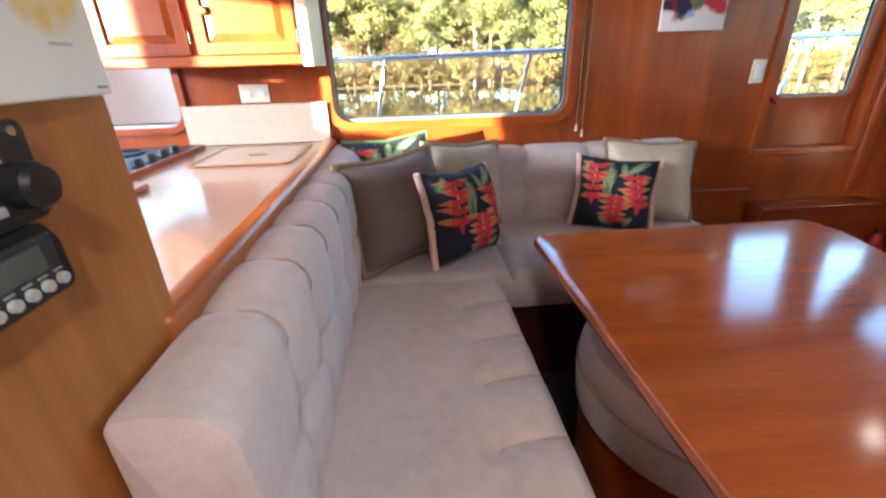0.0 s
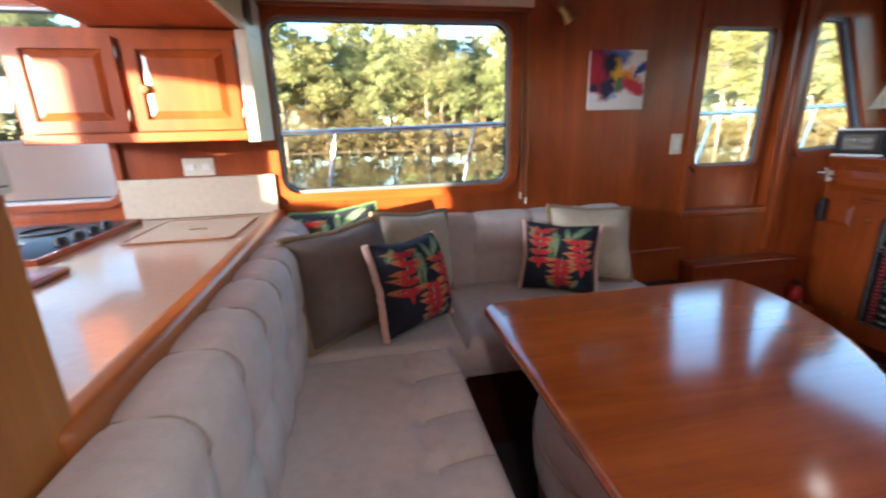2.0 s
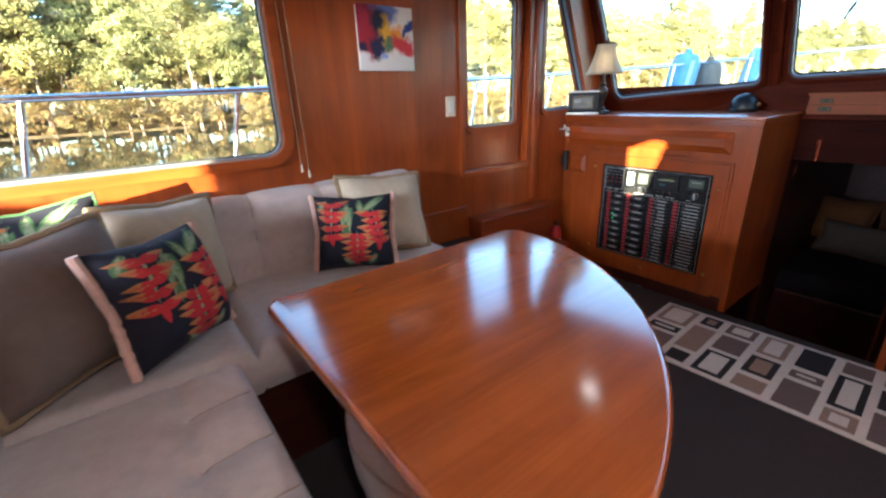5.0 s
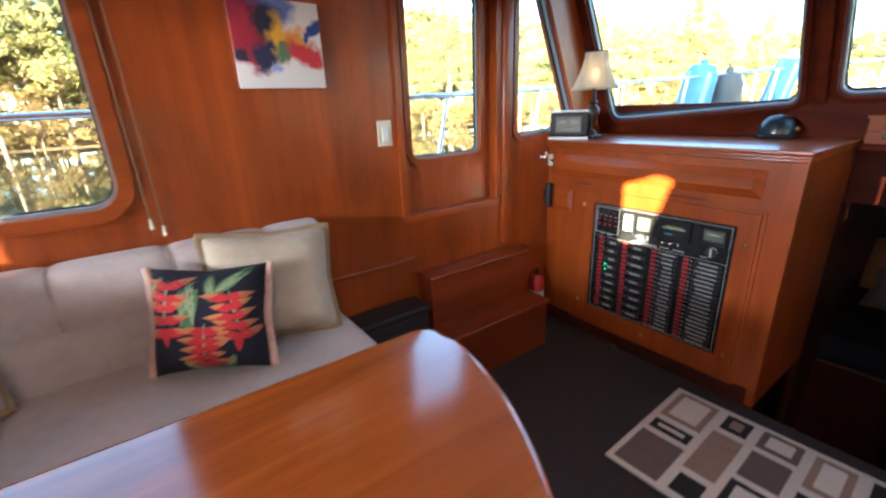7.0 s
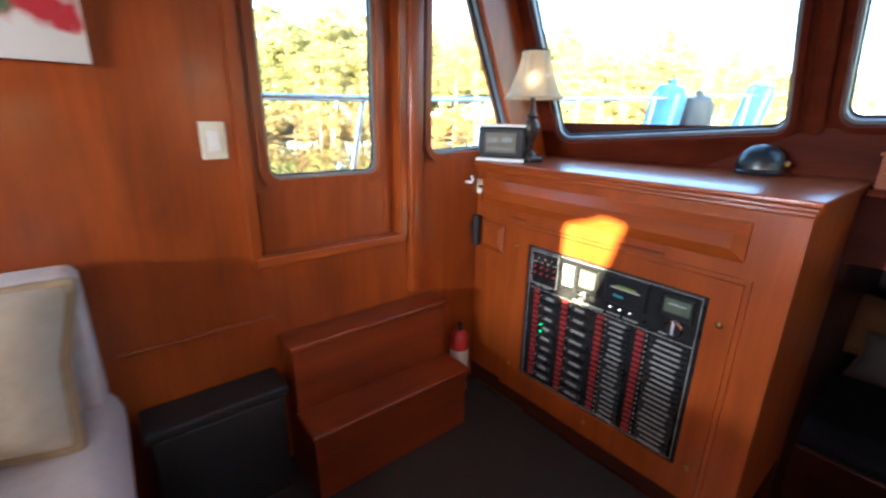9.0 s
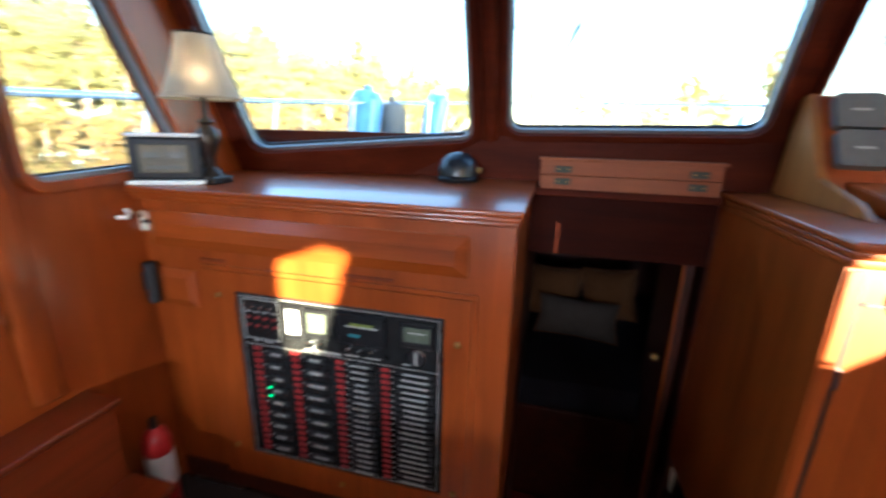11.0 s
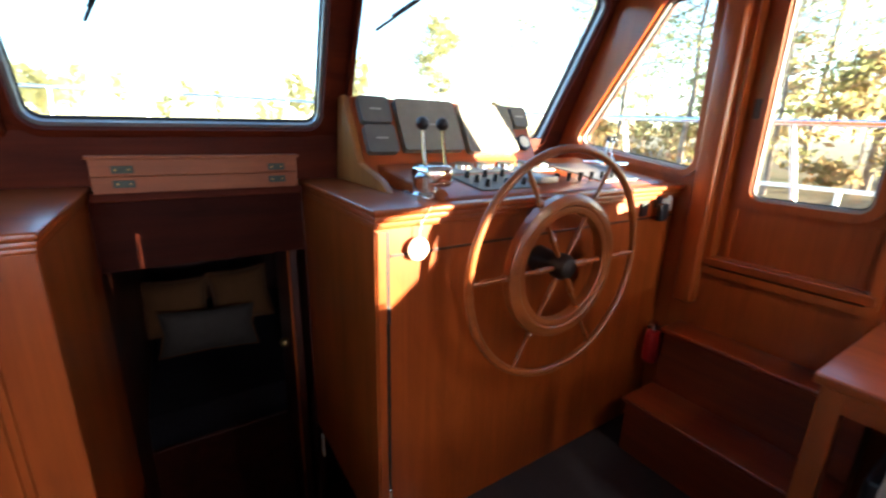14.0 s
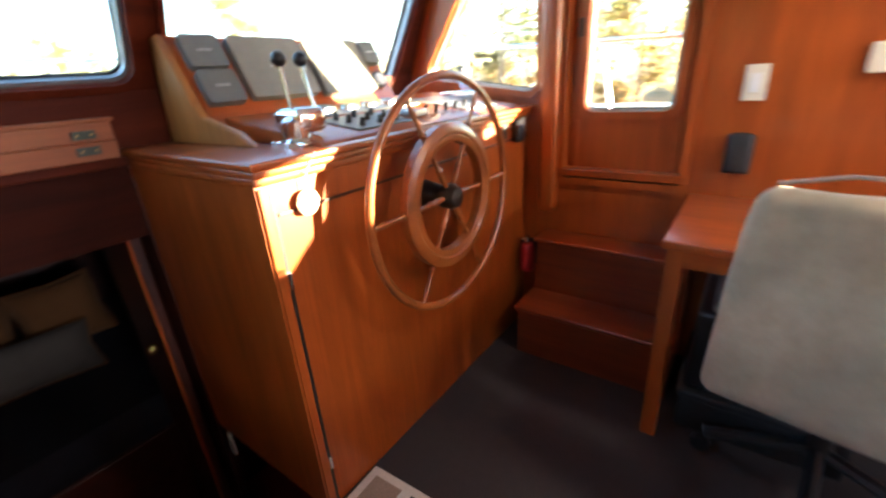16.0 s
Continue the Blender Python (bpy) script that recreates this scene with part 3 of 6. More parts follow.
for t in TUFT_Y:
    part("seam", tube(seat_seam(t), 0.0022, 6), BEIGE_SEAM, settee, "", True)
    part("button", ball((0.812, t, SEAT_Z - 0.024), 0.006, None, (1, 1, 0.6), 10), BEIGE, settee, "", True)


def back_seams(seams, depth, high, cross, m, sink=0.0145):
    """Stitched lines over the top of a back cushion and down to its lengthwise seam."""
    r = depth * 0.46
    for u in seams:
        pts = [(u, 0.020 + (0.020 - sink) * math.cos(a), high - 0.020 + (0.020 - sink) * math.sin(a)) for a in [math.pi - math.pi / 2 * k / 6 for k in range(7)]]
        pts += [(u, depth - r + (r - sink) * math.cos(a), high - r + (r - sink) * math.sin(a)) for a in [math.pi / 2 - math.pi / 2 * k / 8 for k in range(9)]]
        hf = high - r
        for k in range(1, 9):
            z = hf - (hf - cross) * k / 8
            pts.append((u, depth - sink - 0.004 - 0.007 * (k / 8) ** 4, z))
        part("seam", tube(pts, 0.0022, 6), BEIGE_SEAM, settee, "", True, m)


LONG_M = Matrix.Translation((0.335, 2.90, 0)) @ Matrix.Rotation(radians(-90), 4, "Z")
PORT_M = Matrix.Translation((1.985, 2.945, 0)) @ Matrix.Rotation(radians(180), 4, "Z")
back_seams([0.12 + 0.183 * k + 0.005 for k in range(1, 8)], 0.135, 0.925, 0.715, LONG_M, 0.0086)
back_seams([0.20, 0.49, 0.78, 1.07, 1.36], 0.125, 0.885, 0.700, PORT_M, 0.0082)
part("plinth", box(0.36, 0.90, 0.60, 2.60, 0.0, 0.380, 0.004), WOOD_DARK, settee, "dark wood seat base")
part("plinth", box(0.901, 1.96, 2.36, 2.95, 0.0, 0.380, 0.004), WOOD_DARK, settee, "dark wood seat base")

# ---- table ----
table = thing("dining_table", "glossy cherry-wood saloon table with one quarter-round edge", "table")
TX, TY, TR = 1.045, 2.182, 0.980
outline = [(TX, TY), (TX, TY - TR)] + [(TX + TR * math.sin(a), TY - TR * math.cos(a)) for a in [radians(90) * k / 40 for k in range(1, 40)]] + [(TX + TR, TY)]
corner = rounded([outline[-1], outline[0], outline[1], outline[12], outline[28]], [0.06, 0.05, 0.06, 0.0001, 0.0001], 8)
outline = corner[0:27] + outline[3:-3]


def top_slab(pts, z0, z1, rim):
    bm2 = bmesh.new()
    levels = [(z0, 0.010), (z0 + 0.006, 0.002), (z0 + 0.013, 0.0), (z1 - 0.012, 0.0), (z1 - 0.005, 0.003), (z1 - 0.001, 0.009), (z1, 0.016)]
    rings = [[bm2.verts.new((u, v, z)) for u, v in grow(pts, -d)] for z, d in levels]
    for a, b in zip(rings, rings[1:]):
        for k in range(len(a)):
            bm2.faces.new((a[k - 1], a[k], b[k], b[k - 1]))
    bm2.faces.new(rings[-1]), bm2.faces.new(rings[0])
    return bm2


part("tabletop", top_slab(outline, 0.692, 0.729, 0.02), WOOD_TABLE, table, "glossy varnished top with rounded rim", True)
part("pedestal", lathe([(0.20, 0.0), (0.20, 0.03), (0.07, 0.06), (0.055, 0.12), (0.055, 0.64), (0.16, 0.674), (0.16, 0.691)], 24, None, Matrix.Translation((1.62, 1.98, 0))), WOOD, table, "turned pedestal", True)

# round ottoman under the table
stool = thing("round_ottoman", "barrel-shaped ottoman, beige cushion on a wooden drum, under the table", "ottoman", at=(1.46, 1.79, 0))
part("drum", lathe([(0.30, 0.0), (0.325, 0.02), (0.335, 0.28), (0.325, 0.315)], 48), WOOD, stool, "bent cherry-wood drum", True)
part("cushion", lathe([(0.325, 0.316), (0.350, 0.335), (0.356, 0.40), (0.350, 0.440), (0.344, 0.445), (0.350, 0.450), (0.350, 0.485), (0.325, 0.520), (0.26, 0.535), (0.01, 0.545)], 56), BEIGE, stool, "thick beige cushion with piped seam", True)
part("piping", tube([(0.352 * math.cos(a), 0.352 * math.sin(a), 0.445) for a in [2 * math.pi * k / 56 for k in range(56)]], 0.005, 6, True), BEIGE_SEAM, stool, "", True)

# ---- galley peninsula ----
galley = thing("galley_counter", "galley counter unit behind the settee with wood panelling", "counter")
part("body", box(-0.90, 0.322, 1.47, 2.94, 0.0, 0.900), WOOD_Y, galley)
part("worktop", box(-0.90, 0.315, 1.47, 2.945, 0.901, 0.935, 0.004), LAMINATE, galley, "glossy peach laminate worktop")
part("edge_trim", box(0.290, 0.344, 1.435, 2.945, 0.895, 0.950, 0.016, 4), WOOD_RAIL, galley, "rounded wooden edge rail", True)
part("hatch_lid", slab(rect(-0.10, 0.24, 2.46, 2.84, 0.02), [], on_z(0.9355), (0, 0, 0.004)), LAMINATE, galley, "flush laminate hatch lid")
part("lid_trim", ring_bar(rect(-0.10, 0.24, 2.46, 2.84, 0.02), on_z(0.9355), 0.010, (0, 0, 0.006)), WOOD_PALE, galley)
part("lid_ring", box(0.05, 0.11, 2.63, 2.65, 0.9395, 0.942, 0.001), BRASS, galley)
solo("backsplash", box(-0.30, 0.318, 2.925, 2.954, 0.937, 1.105, 0.003), SPLASH, "cream laminate backsplash", "backsplash", kind="structure")
tall = thing("tall_bulkhead", "tall pale wood bulkhead panel beside the settee", "panel", kind="structure")
part("panel", box(0.300, 0.330, 0.42, 1.468, 0.0, 1.949, 0.003), WOOD_PALE, tall)


# ---- boarding steps ----
def steps(x0, x1, wall_y, y_up, y_low, z_up, z_low, sgn):
    s = thing("boarding_steps", "two-tread cherry-wood boarding steps under the side door", "steps", "steps under the side doors")

    def bx(y0, y1, z0, z1, bev=0.0, ov=0.0):
        return box(x0 - ov, x1 + ov, min(y0, y1), max(y0, y1), z0, z1, bev, 3)
    part("riser", bx(wall_y, y_up, 0.0, z_up - 0.022), WOOD_STEP, s)
    part("tread", bx(wall_y, y_up - sgn * 0.018, z_up - 0.0215, z_up, 0.008, 0.012), WOOD_STEP, s, "", True)
    part("riser", bx(y_up - sgn * 0.001, y_low, 0.0, z_low - 0.022), WOOD_STEP, s)
    part("tread", bx(y_up - sgn * 0.001, y_low - sgn * 0.018, z_low - 0.0215, z_low, 0.008, 0.012), WOOD_STEP, s, "", True)
    return s


steps(2.46, 3.10, PORT - 0.002, 2.845, 2.700, 0.525, 0.272, 1)
steps(2.56, 3.185, STBD + 0.002, -0.065, 0.130, 0.505, 0.245, -1)

# ---- electrical cabinet ----
CX = 3.37
cab = thing("electrical_cabinet", "cherry-wood cabinet with a long drawer and wide counter top", "cabinet")
part("body", box(CX, 3.98, 1.800, PORT - 0.004, 0.0, 1.030), WOOD, cab)
part("top", box(CX - 0.036, 3.982, 1.784, PORT - 0.003, 1.058, 1.075, 0.005, 3), WOOD_Y, cab, "varnished top with moulded edge", True)
part("moulding", box(CX - 0.026, 3.9815, 1.789, PORT - 0.0033, 1.044, 1.0578, 0.004, 2), WOOD_Y, cab, "", True)
part("moulding", box(CX - 0.014, 3.981, 1.794, PORT - 0.0035, 1.0305, 1.0438, 0.004, 2), WOOD_Y, cab, "", True)
part("toe_kick", box(CX - 0.004, CX + 0.01, 1.83, PORT - 0.01, 0.0, 0.08), WOOD_DARK, cab)


def raised_panel(y0, y1, z0, z1, proud=0.018, slope=0.030):
    """A fielded panel on the cabinet's aft face."""
    bm2 = bmesh.new()
    lo = [bm2.verts.new((CX - 0.0005, y, z)) for y, z in ((y0, z0), (y1, z0), (y1, z1), (y0, z1))]
    l2 = [bm2.verts.new((CX - 0.006, y, z)) for y, z in ((y0, z0), (y1, z0), (y1, z1), (y0, z1))]
    hi = [bm2.verts.new((CX - proud, y, z)) for y, z in ((y0 + slope, z0 + slope), (y1 - slope, z0 + slope), (y1 - slope, z1 - slope), (y0 + slope, z1 - slope))]
    for a, b in ((lo, l2), (l2, hi)):
        for k in range(4):
            bm2.faces.new((a[k - 1], a[k], b[k], b[k - 1]))
    bm2.faces.new(hi), bm2.faces.new(lo)
    return bm2


part("drawer_front", raised_panel(1.915, 2.925, 0.888, 0.998, 0.022, 0.034), WOOD_Y, cab, "long fielded drawer front")
part("finger_pull", box(CX - 0.006, CX + 0.001, 2.12, 2.27, 0.852, 0.862, 0.003), WOOD_STEP, cab, "routed finger pull")
part("finger_pull", box(CX - 0.006, CX + 0.001, 2.66, 2.75, 0.852, 0.862, 0.003), WOOD_STEP, cab, "routed finger pull")
part("small_door", raised_panel(2.775, 2.915, 0.690, 0.815, 0.016, 0.026), WOOD, cab, "small fielded door")
frame_out, frame_in = rect(1.900, 2.735, 0.085, 0.830), rect(1.972, 2.632, 0.182, 0.770)
part("panel_door", slab(frame_out, [frame_in], on_x(CX - 0.014), (0.0135, 0, 0)), WOOD, cab, "hinged wooden frame round the breaker panel")
part("door_edge", slab(grow(frame_out, 0.014), [grow(frame_out, 0.001)], on_x(CX - 0.009), (0.0088, 0, 0)), WOOD, cab, "rounded moulding round the panel door")
for y, z in ((2.69, 0.20), (2.69, 0.75), (1.935, 0.20), (1.935, 0.70), (2.30, 0.135)):
    part("turn_button", ball((CX - 0.016, y, z), 0.010, None, (0.5, 1, 1), 10), BRASS, cab, "small brass button", True)

# breaker panel with its gauges, switches and lamps
bp = thing("breaker_panel", "black marine breaker panel with meters, switches and red labels", "electrical panel")
part("plate", box(CX - 0.010, CX - 0.001, 1.974, 2.630, 0.184, 0.768, 0.002), PANEL_BLACK, bp, "black face plate")
PX = CX - 0.0105


def plate(y0, y1, z0, z1, t=0.004, bev=0.0, bm=None):
    return box(PX - t, PX, min(y0, y1), max(y0, y1), z0, z1, bev, 1, bm)


line = plate(1.986, 2.618, 0.598, 0.5998, 0.001)
for args in ((1.986, 2.618, 0.758, 0.7598), (1.986, 2.618, 0.192, 0.1938), (1.986, 1.9878, 0.192, 0.7598), (2.6162, 2.618, 0.192, 0.7598)):
    plate(*args, 0.001, 0, line)
part("border_line", line, LABEL_GREY, bp, "thin white border line")
for y0, y1, z0, z1, m in ((2.400, 2.462, 0.640, 0.750, PAPER), (2.312, 2.392, 0.655, 0.748, SCREEN), (2.140, 2.285, 0.655, 0.752, BLACK), (2.000, 2.095, 0.672, 0.748, SCREEN)):
    g = part("meter", plate(y0, y1, z0, z1, 0.012, 0.003), BLACK, bp, "black square meter")
    part("meter_face", box(PX - 0.0128, PX - 0.0121, y0 + 0.010, y1 - 0.010, z0 + 0.020, z1 - 0.012), m, g)
    part("meter_scale", box(PX - 0.0136, PX - 0.0129, y0 + 0.022, y1 - 0.022, (z0 + z1) / 2 + 0.008, (z0 + z1) / 2 + 0.012), BLACK if m is PAPER else LABEL_GREY, g)
# the outlined group of small red switches
fr = part("switch_group", slab(rect(2.484, 2.610, 0.618, 0.752, 0.006), [rect(2.487, 2.607, 0.621, 0.749, 0.005)], on_x(PX - 0.0012), (0.0012, 0, 0)), LABEL_GREY, bp, "white outline round small switches")
for k in range(4):
    y = 2.592 - 0.030 * k
    part("toggle", cyl((PX, y, 0.728), (PX - 0.020, y, 0.734), 0.004, 0.003, 8), CHROME, fr, "chrome toggle", True)
    for z in (0.690, 0.664):
        part("red_lamp", cyl((PX, y, z), (PX - 0.005, y, z), 0.0055, 0.004, 8), DIAL_RED, fr, "unlit red lamp", True)
    part("lettering_bar", box(PX - 0.0012, PX - 0.0002, y - 0.009, y + 0.009, 0.708, 0.711), LABEL_GREY, fr)
part("display", plate(2.175, 2.245, 0.716, 0.724, 0.0145), glow_mat("green_display", (0.12, 0.15, 0.03), 0.03), bp, "dim green digits bar")
part("blue_display", plate(2.215, 2.250, 0.682, 0.690, 0.0145), glow_mat("blue_display", (0.02, 0.11, 0.13), 0.03), bp, "dim blue digits bar")
rd_ = part("round_dial", cyl((PX, 2.050, 0.640), (PX - 0.010, 2.050, 0.640), 0.028, None, 24, None, 0.003), CHROME, bp, "round selector dial with a chrome rim", True)
part("dial_face", cyl((PX - 0.0102, 2.050, 0.640), (PX - 0.0112, 2.050, 0.640), 0.023, None, 24), BLACK, rd_)
part("dial_needle", box(PX - 0.0125, PX - 0.0113, 2.046, 2.054, 0.622, 0.660), LABEL_GREY, rd_)
for k in range(4):
    y, z = 2.375 - 0.035 * (k % 2), 0.640 - 0.020 * (k // 2)
    part("toggle", cyl((PX, y, z), (PX - 0.022, y, z + 0.006), 0.005, 0.004, 8), CHROME, bp, "chrome toggle", True)
for k in range(3):
    part("toggle", cyl((PX, 2.250 - 0.035 * k, 0.638), (PX - 0.022, 2.250 - 0.035 * k, 0.645), 0.005, 0.004, 8), CHROME, bp, "chrome toggle", True)
part("maker_bar", plate(2.285, 2.405, 0.606, 0.612, 0.0012), LABEL_GREY, bp, "pale lettering bar")
for y0, w in ((2.225, 0.045), (2.160, 0.05), (2.062, 0.030), (2.515, 0.03), (2.560, 0.02)):
    part("maker_bar", plate(y0, y0 + w, 0.611, 0.6145, 0.0012), LABEL_GREY, bp)
rb = random.Random(21)
for col, (yr, y0, y1, n, zt, zb) in enumerate(((2.572, 2.475, 2.540, 9, 0.575, 0.225), (2.438, 2.330, 2.410, 9, 0.578, 0.222), (2.290, 2.180, 2.262, 19, 0.584, 0.205), (2.145, 2.000, 2.112, 20, 0.584, 0.205))):
    pitch = (zt - zb) / (n - 1)
    h = pitch * (0.30 if n > 12 else 0.22)
    for k in range(n):
        z = zt - pitch * k
        br = part("breaker", plate(y0, y1, z - h, z + h, 0.006, 0.0012), BLACK, bp)
        part("breaker_label", box(PX - 0.0076, PX - 0.0062, y0 + 0.010 + rb.uniform(0, 0.012), y1 - 0.008 - rb.uniform(0, 0.016), z - h * 0.42, z + h * 0.42), LABEL_GREY, br)
        for q in (-1, 1) if n < 12 else (0,):
            part("red_label", plate(yr - 0.013, yr + 0.013, z + q * pitch * 0.25 - pitch * (0.16 if n < 12 else 0.30), z + q * pitch * 0.25 + pitch * (0.16 if n < 12 else 0.30), 0.002), DIAL_RED, bp)
        part("lamp_dot", plate(yr - 0.024, yr - 0.019, z - 0.0022, z + 0.0022, 0.002), LABEL_GREY, bp)
GREEN_LED = glow_mat("green_lamp", (0.02, 0.55, 0.16), 0.25)
for z in (0.455, 0.425):
    part("indicator_lamp", box(PX - 0.008, PX - 0.0062, 2.530, 2.540, z - 0.003, z + 0.003, 0.001), GREEN_LED, bp, "lit green indicator lamp")

# sockets and switches on the walls
def wall_plate(name, label, c, axis, w, h, out, detail):
    o = thing(name, label, name.replace("_", " "))
    x, y, z = c
    if axis == "y":
        part("cover", box(x - w / 2, x + w / 2, min(y, y + out * 0.007), max(y, y + out * 0.007), z - h / 2, z + h / 2, 0.0025), IVORY, o)
    else:
        part("cover", box(min(x, x + out * 0.007), max(x, x + out * 0.007), y - w / 2, y + w / 2, z - h / 2, z + h / 2, 0.0025), IVORY, o)
    for dx, dz, dw, dh, m in detail:
        a0, a1 = out * 0.0065, out * 0.012
        if axis == "y":
            part("insert", box(x + dx - dw / 2, x + dx + dw / 2, min(y + a0, y + a1), max(y + a0, y + a1), z + dz - dh / 2, z + dz + dh / 2, 0.0015), m, o)
        else:
            part("insert", box(min(x + a0, x + a1), max(x + a0, x + a1), y + dx - dw / 2, y + dx + dw / 2, z + dz - dh / 2, z + dz + dh / 2, 0.0015), m, o)
    return o


ROCKER = [(0, 0, 0.030, 0.060, WHITE)]
wall_plate("light_switch", "ivory rocker switch on the cherry wall beside the door", (2.335, PORT, 1.172), "y", 0.066, 0.104, -1, ROCKER)
wall_plate("light_switch", "ivory double switch plate on the cherry wall above the desk", (2.478, STBD, 1.135), "y", 0.066, 0.115, 1, ROCKER)
wall_plate("wall_socket", "white double socket above the galley backsplash", (0.012, PORT, 1.148), "y", 0.125, 0.075, -1, [(-0.03, 0, 0.032, 0.026, PAPER), (0.03, 0, 0.032, 0.026, PAPER)])
wall_plate("wall_socket", "white socket plate on the cabinet side", (CX - 0.001, 2.925, 0.962), "x", 0.060, 0.062, -1, [(0.0, 0, 0.03, 0.012, BLACK)])
wall_plate("wall_socket", "white socket plate on the helm face", (3.3085, -0.135, 1.005), "x", 0.075, 0.085, -1, [(0, 0.015, 0.025, 0.02, PAPER), (0, -0.015, 0.025, 0.02, PAPER)])
ph = thing("intercom_handset", "black intercom handset hanging on the wood wall", "handset")
part("cradle", box(2.443, 2.527, STBD + 0.0005, STBD + 0.018, 0.828, 0.965, 0.006), BLACK, ph)
part("handset", box(2.450, 2.520, STBD + 0.0185, STBD + 0.045, 0.834, 0.975, 0.012, 3), BLACK_SOFT, ph, "", True)
bx2 = thing("wall_thermostat", "small ivory thermostat on the wood wall", "thermostat")
part("case", box(2.150, 2.215, STBD + 0.0005, STBD + 0.022, 1.150, 1.235, 0.006), IVORY, bx2)
hs = thing("spotlight_holder", "black torch clipped to the cabinet corner post", "torch")
part("clip", box(3.335, 3.36, 2.935, 2.955, 0.74, 0.80, 0.003), BLACK, hs)
part("barrel", cyl((3.345, 2.925, 0.70), (3.345, 2.925, 0.835), 0.016, 0.019, 14, None, 0.003), BLACK_SOFT, hs, "", True)
bh = solo("cup_hook", tube([(3.30, PORT - 0.001, 0.985), (3.30, PORT - 0.035, 0.985), (3.30, PORT - 0.045, 1.0), (3.30, PORT - 0.035, 1.012)], 0.006, 8), WHITE, "small white hook on the corner post", "hook", smooth=True)

# ---- things on the cabinet ----
lampo = thing("table_lamp", "table lamp with cream bell shade on a bronze urn base", "lamp", at=(3.475, 2.765, 1.0755))
part("base", box(-0.042, 0.042, -0.042, 0.042, 0, 0.022, 0.005), BRONZE, lampo, "square bronze foot")
part("stem", lathe([(0.030, 0.022), (0.026, 0.034), (0.012, 0.050), (0.014, 0.075), (0.026, 0.105), (0.034, 0.135), (0.030, 0.158), (0.014, 0.175), (0.022, 0.185), (0.010, 0.200), (0.009, 0.275)], 20), BRONZE, lampo, "urn-shaped bronze stem", True)
SHADE = fabric("lamp_shade", (0.80, 0.70, 0.52), 0.08)
SHADE.node_tree.nodes["Principled BSDF"].inputs["Transmission Weight"].default_value = 0.35
SHADE.node_tree.nodes["Principled BSDF"].inputs["Roughness"].default_value = 0.9


def shade(n=48):
    bm2 = bmesh.new()
    prof = [(0.112, 0.252), (0.102, 0.268), (0.084, 0.310), (0.068, 0.355), (0.058, 0.395), (0.054, 0.425)]
    rings = []
    for r, z in prof:
        rings.append([bm2.verts.new((r * (1 + 0.02 * abs(math.sin(4 * a))) * math.cos(a), r * (1 + 0.02 * abs(math.sin(4 * a))) * math.sin(a), z)) for a in [2 * math.pi * k / n for k in range(n)]])
    for a, b in zip(rings, rings[1:]):
        for k in range(n):
            bm2.faces.new((a[k - 1], a[k], b[k], b[k - 1]))
    bmesh.ops.solidify(bm2, geom=bm2.faces[:], thickness=0.002)
    return bm2


part("shade", shade(), SHADE, lampo, "cream fabric bell shade", True)
for r, z in ((0.113, 0.252), (0.055, 0.425)):
    part("shade_trim", tube([(r * math.cos(a), r * math.sin(a), z) for a in [2 * math.pi * k / 32 for k in range(32)]], 0.0035, 6, True), BRONZE if z > 0.4 else CREAM, lampo, "", True)
part("finial", lathe([(0.004, 0.275), (0.004, 0.428), (0.008, 0.433), (0.005, 0.445), (0.001, 0.449)], 10), BRONZE, lampo, "", True)

clk = thing("weather_clock", "grey desk weather clock with a dark screen on the cabinet top", "clock", at=(3.405, 2.855, 1.0755))
clk.rotation_euler = (0, 0, radians(-64))
part("foot", box(-0.105, 0.105, -0.035, 0.035, 0, 0.014, 0.004), WHITE, clk)
part("case", box(-0.100, 0.100, -0.022, 0.022, 0.0145, 0.138, 0.010, 3), BLACK_SOFT, clk, "black front", True)
part("back_shell", box(-0.099, 0.099, 0.0225, 0.034, 0.016, 0.136, 0.004), WHITE, clk)
part("hood", box(-0.101, 0.101, -0.020, 0.036, 0.1385, 0.150, 0.005), WHITE, clk, "", True)
part("screen", box(-0.068, 0.068, -0.0255, -0.0225, 0.035, 0.118, 0.002), plain("amber_screen", (0.10, 0.075, 0.035), 0.5), clk, "amber-grey display")
for dx, dz, w, h in ((-0.035, 0.088, 0.045, 0.018), (0.03, 0.088, 0.045, 0.018), (0, 0.052, 0.10, 0.010)):
    part("display_digit", box(dx - w / 2, dx + w / 2, -0.0268, -0.0256, dz - h / 2, dz + h / 2), plain("dull_digits", (0.07, 0.06, 0.035), 0.3), clk)

cmp = thing("compass", "black domed steering compass on the cabinet top", "compass", at=(3.86, 2.06, 1.0755))
part("bowl", lathe([(0.070, 0.0), (0.074, 0.012), (0.066, 0.020)], 28), BLACK, cmp, "", True)
part("dome", lathe([(0.071, 0.020), (0.070, 0.045), (0.058, 0.075), (0.035, 0.095), (0.002, 0.103)], 28), NAVY, cmp, "dark glossy dome", True)
part("shutter_knob", ball((-0.005, -0.075, 0.04), 0.012, None, (1, 1, 1), 10), BRASS, cmp, "", True)

# ---- companionway hatch boards and the cabin beyond ----
hb = thing("hatch_boards", "folded wooden hatch boards with aged hinges standing over the companionway", "hatch")
part("lip", box(3.904, 3.938, 1.188, 1.778, 1.158, 1.168, 0.002), WOOD_HATCH, hb, "thin overhanging lip")
part("board", box(3.915, 3.938, 1.195, 1.772, 1.108, 1.1578, 0.002), WOOD_HATCH, hb, "flat upper board")
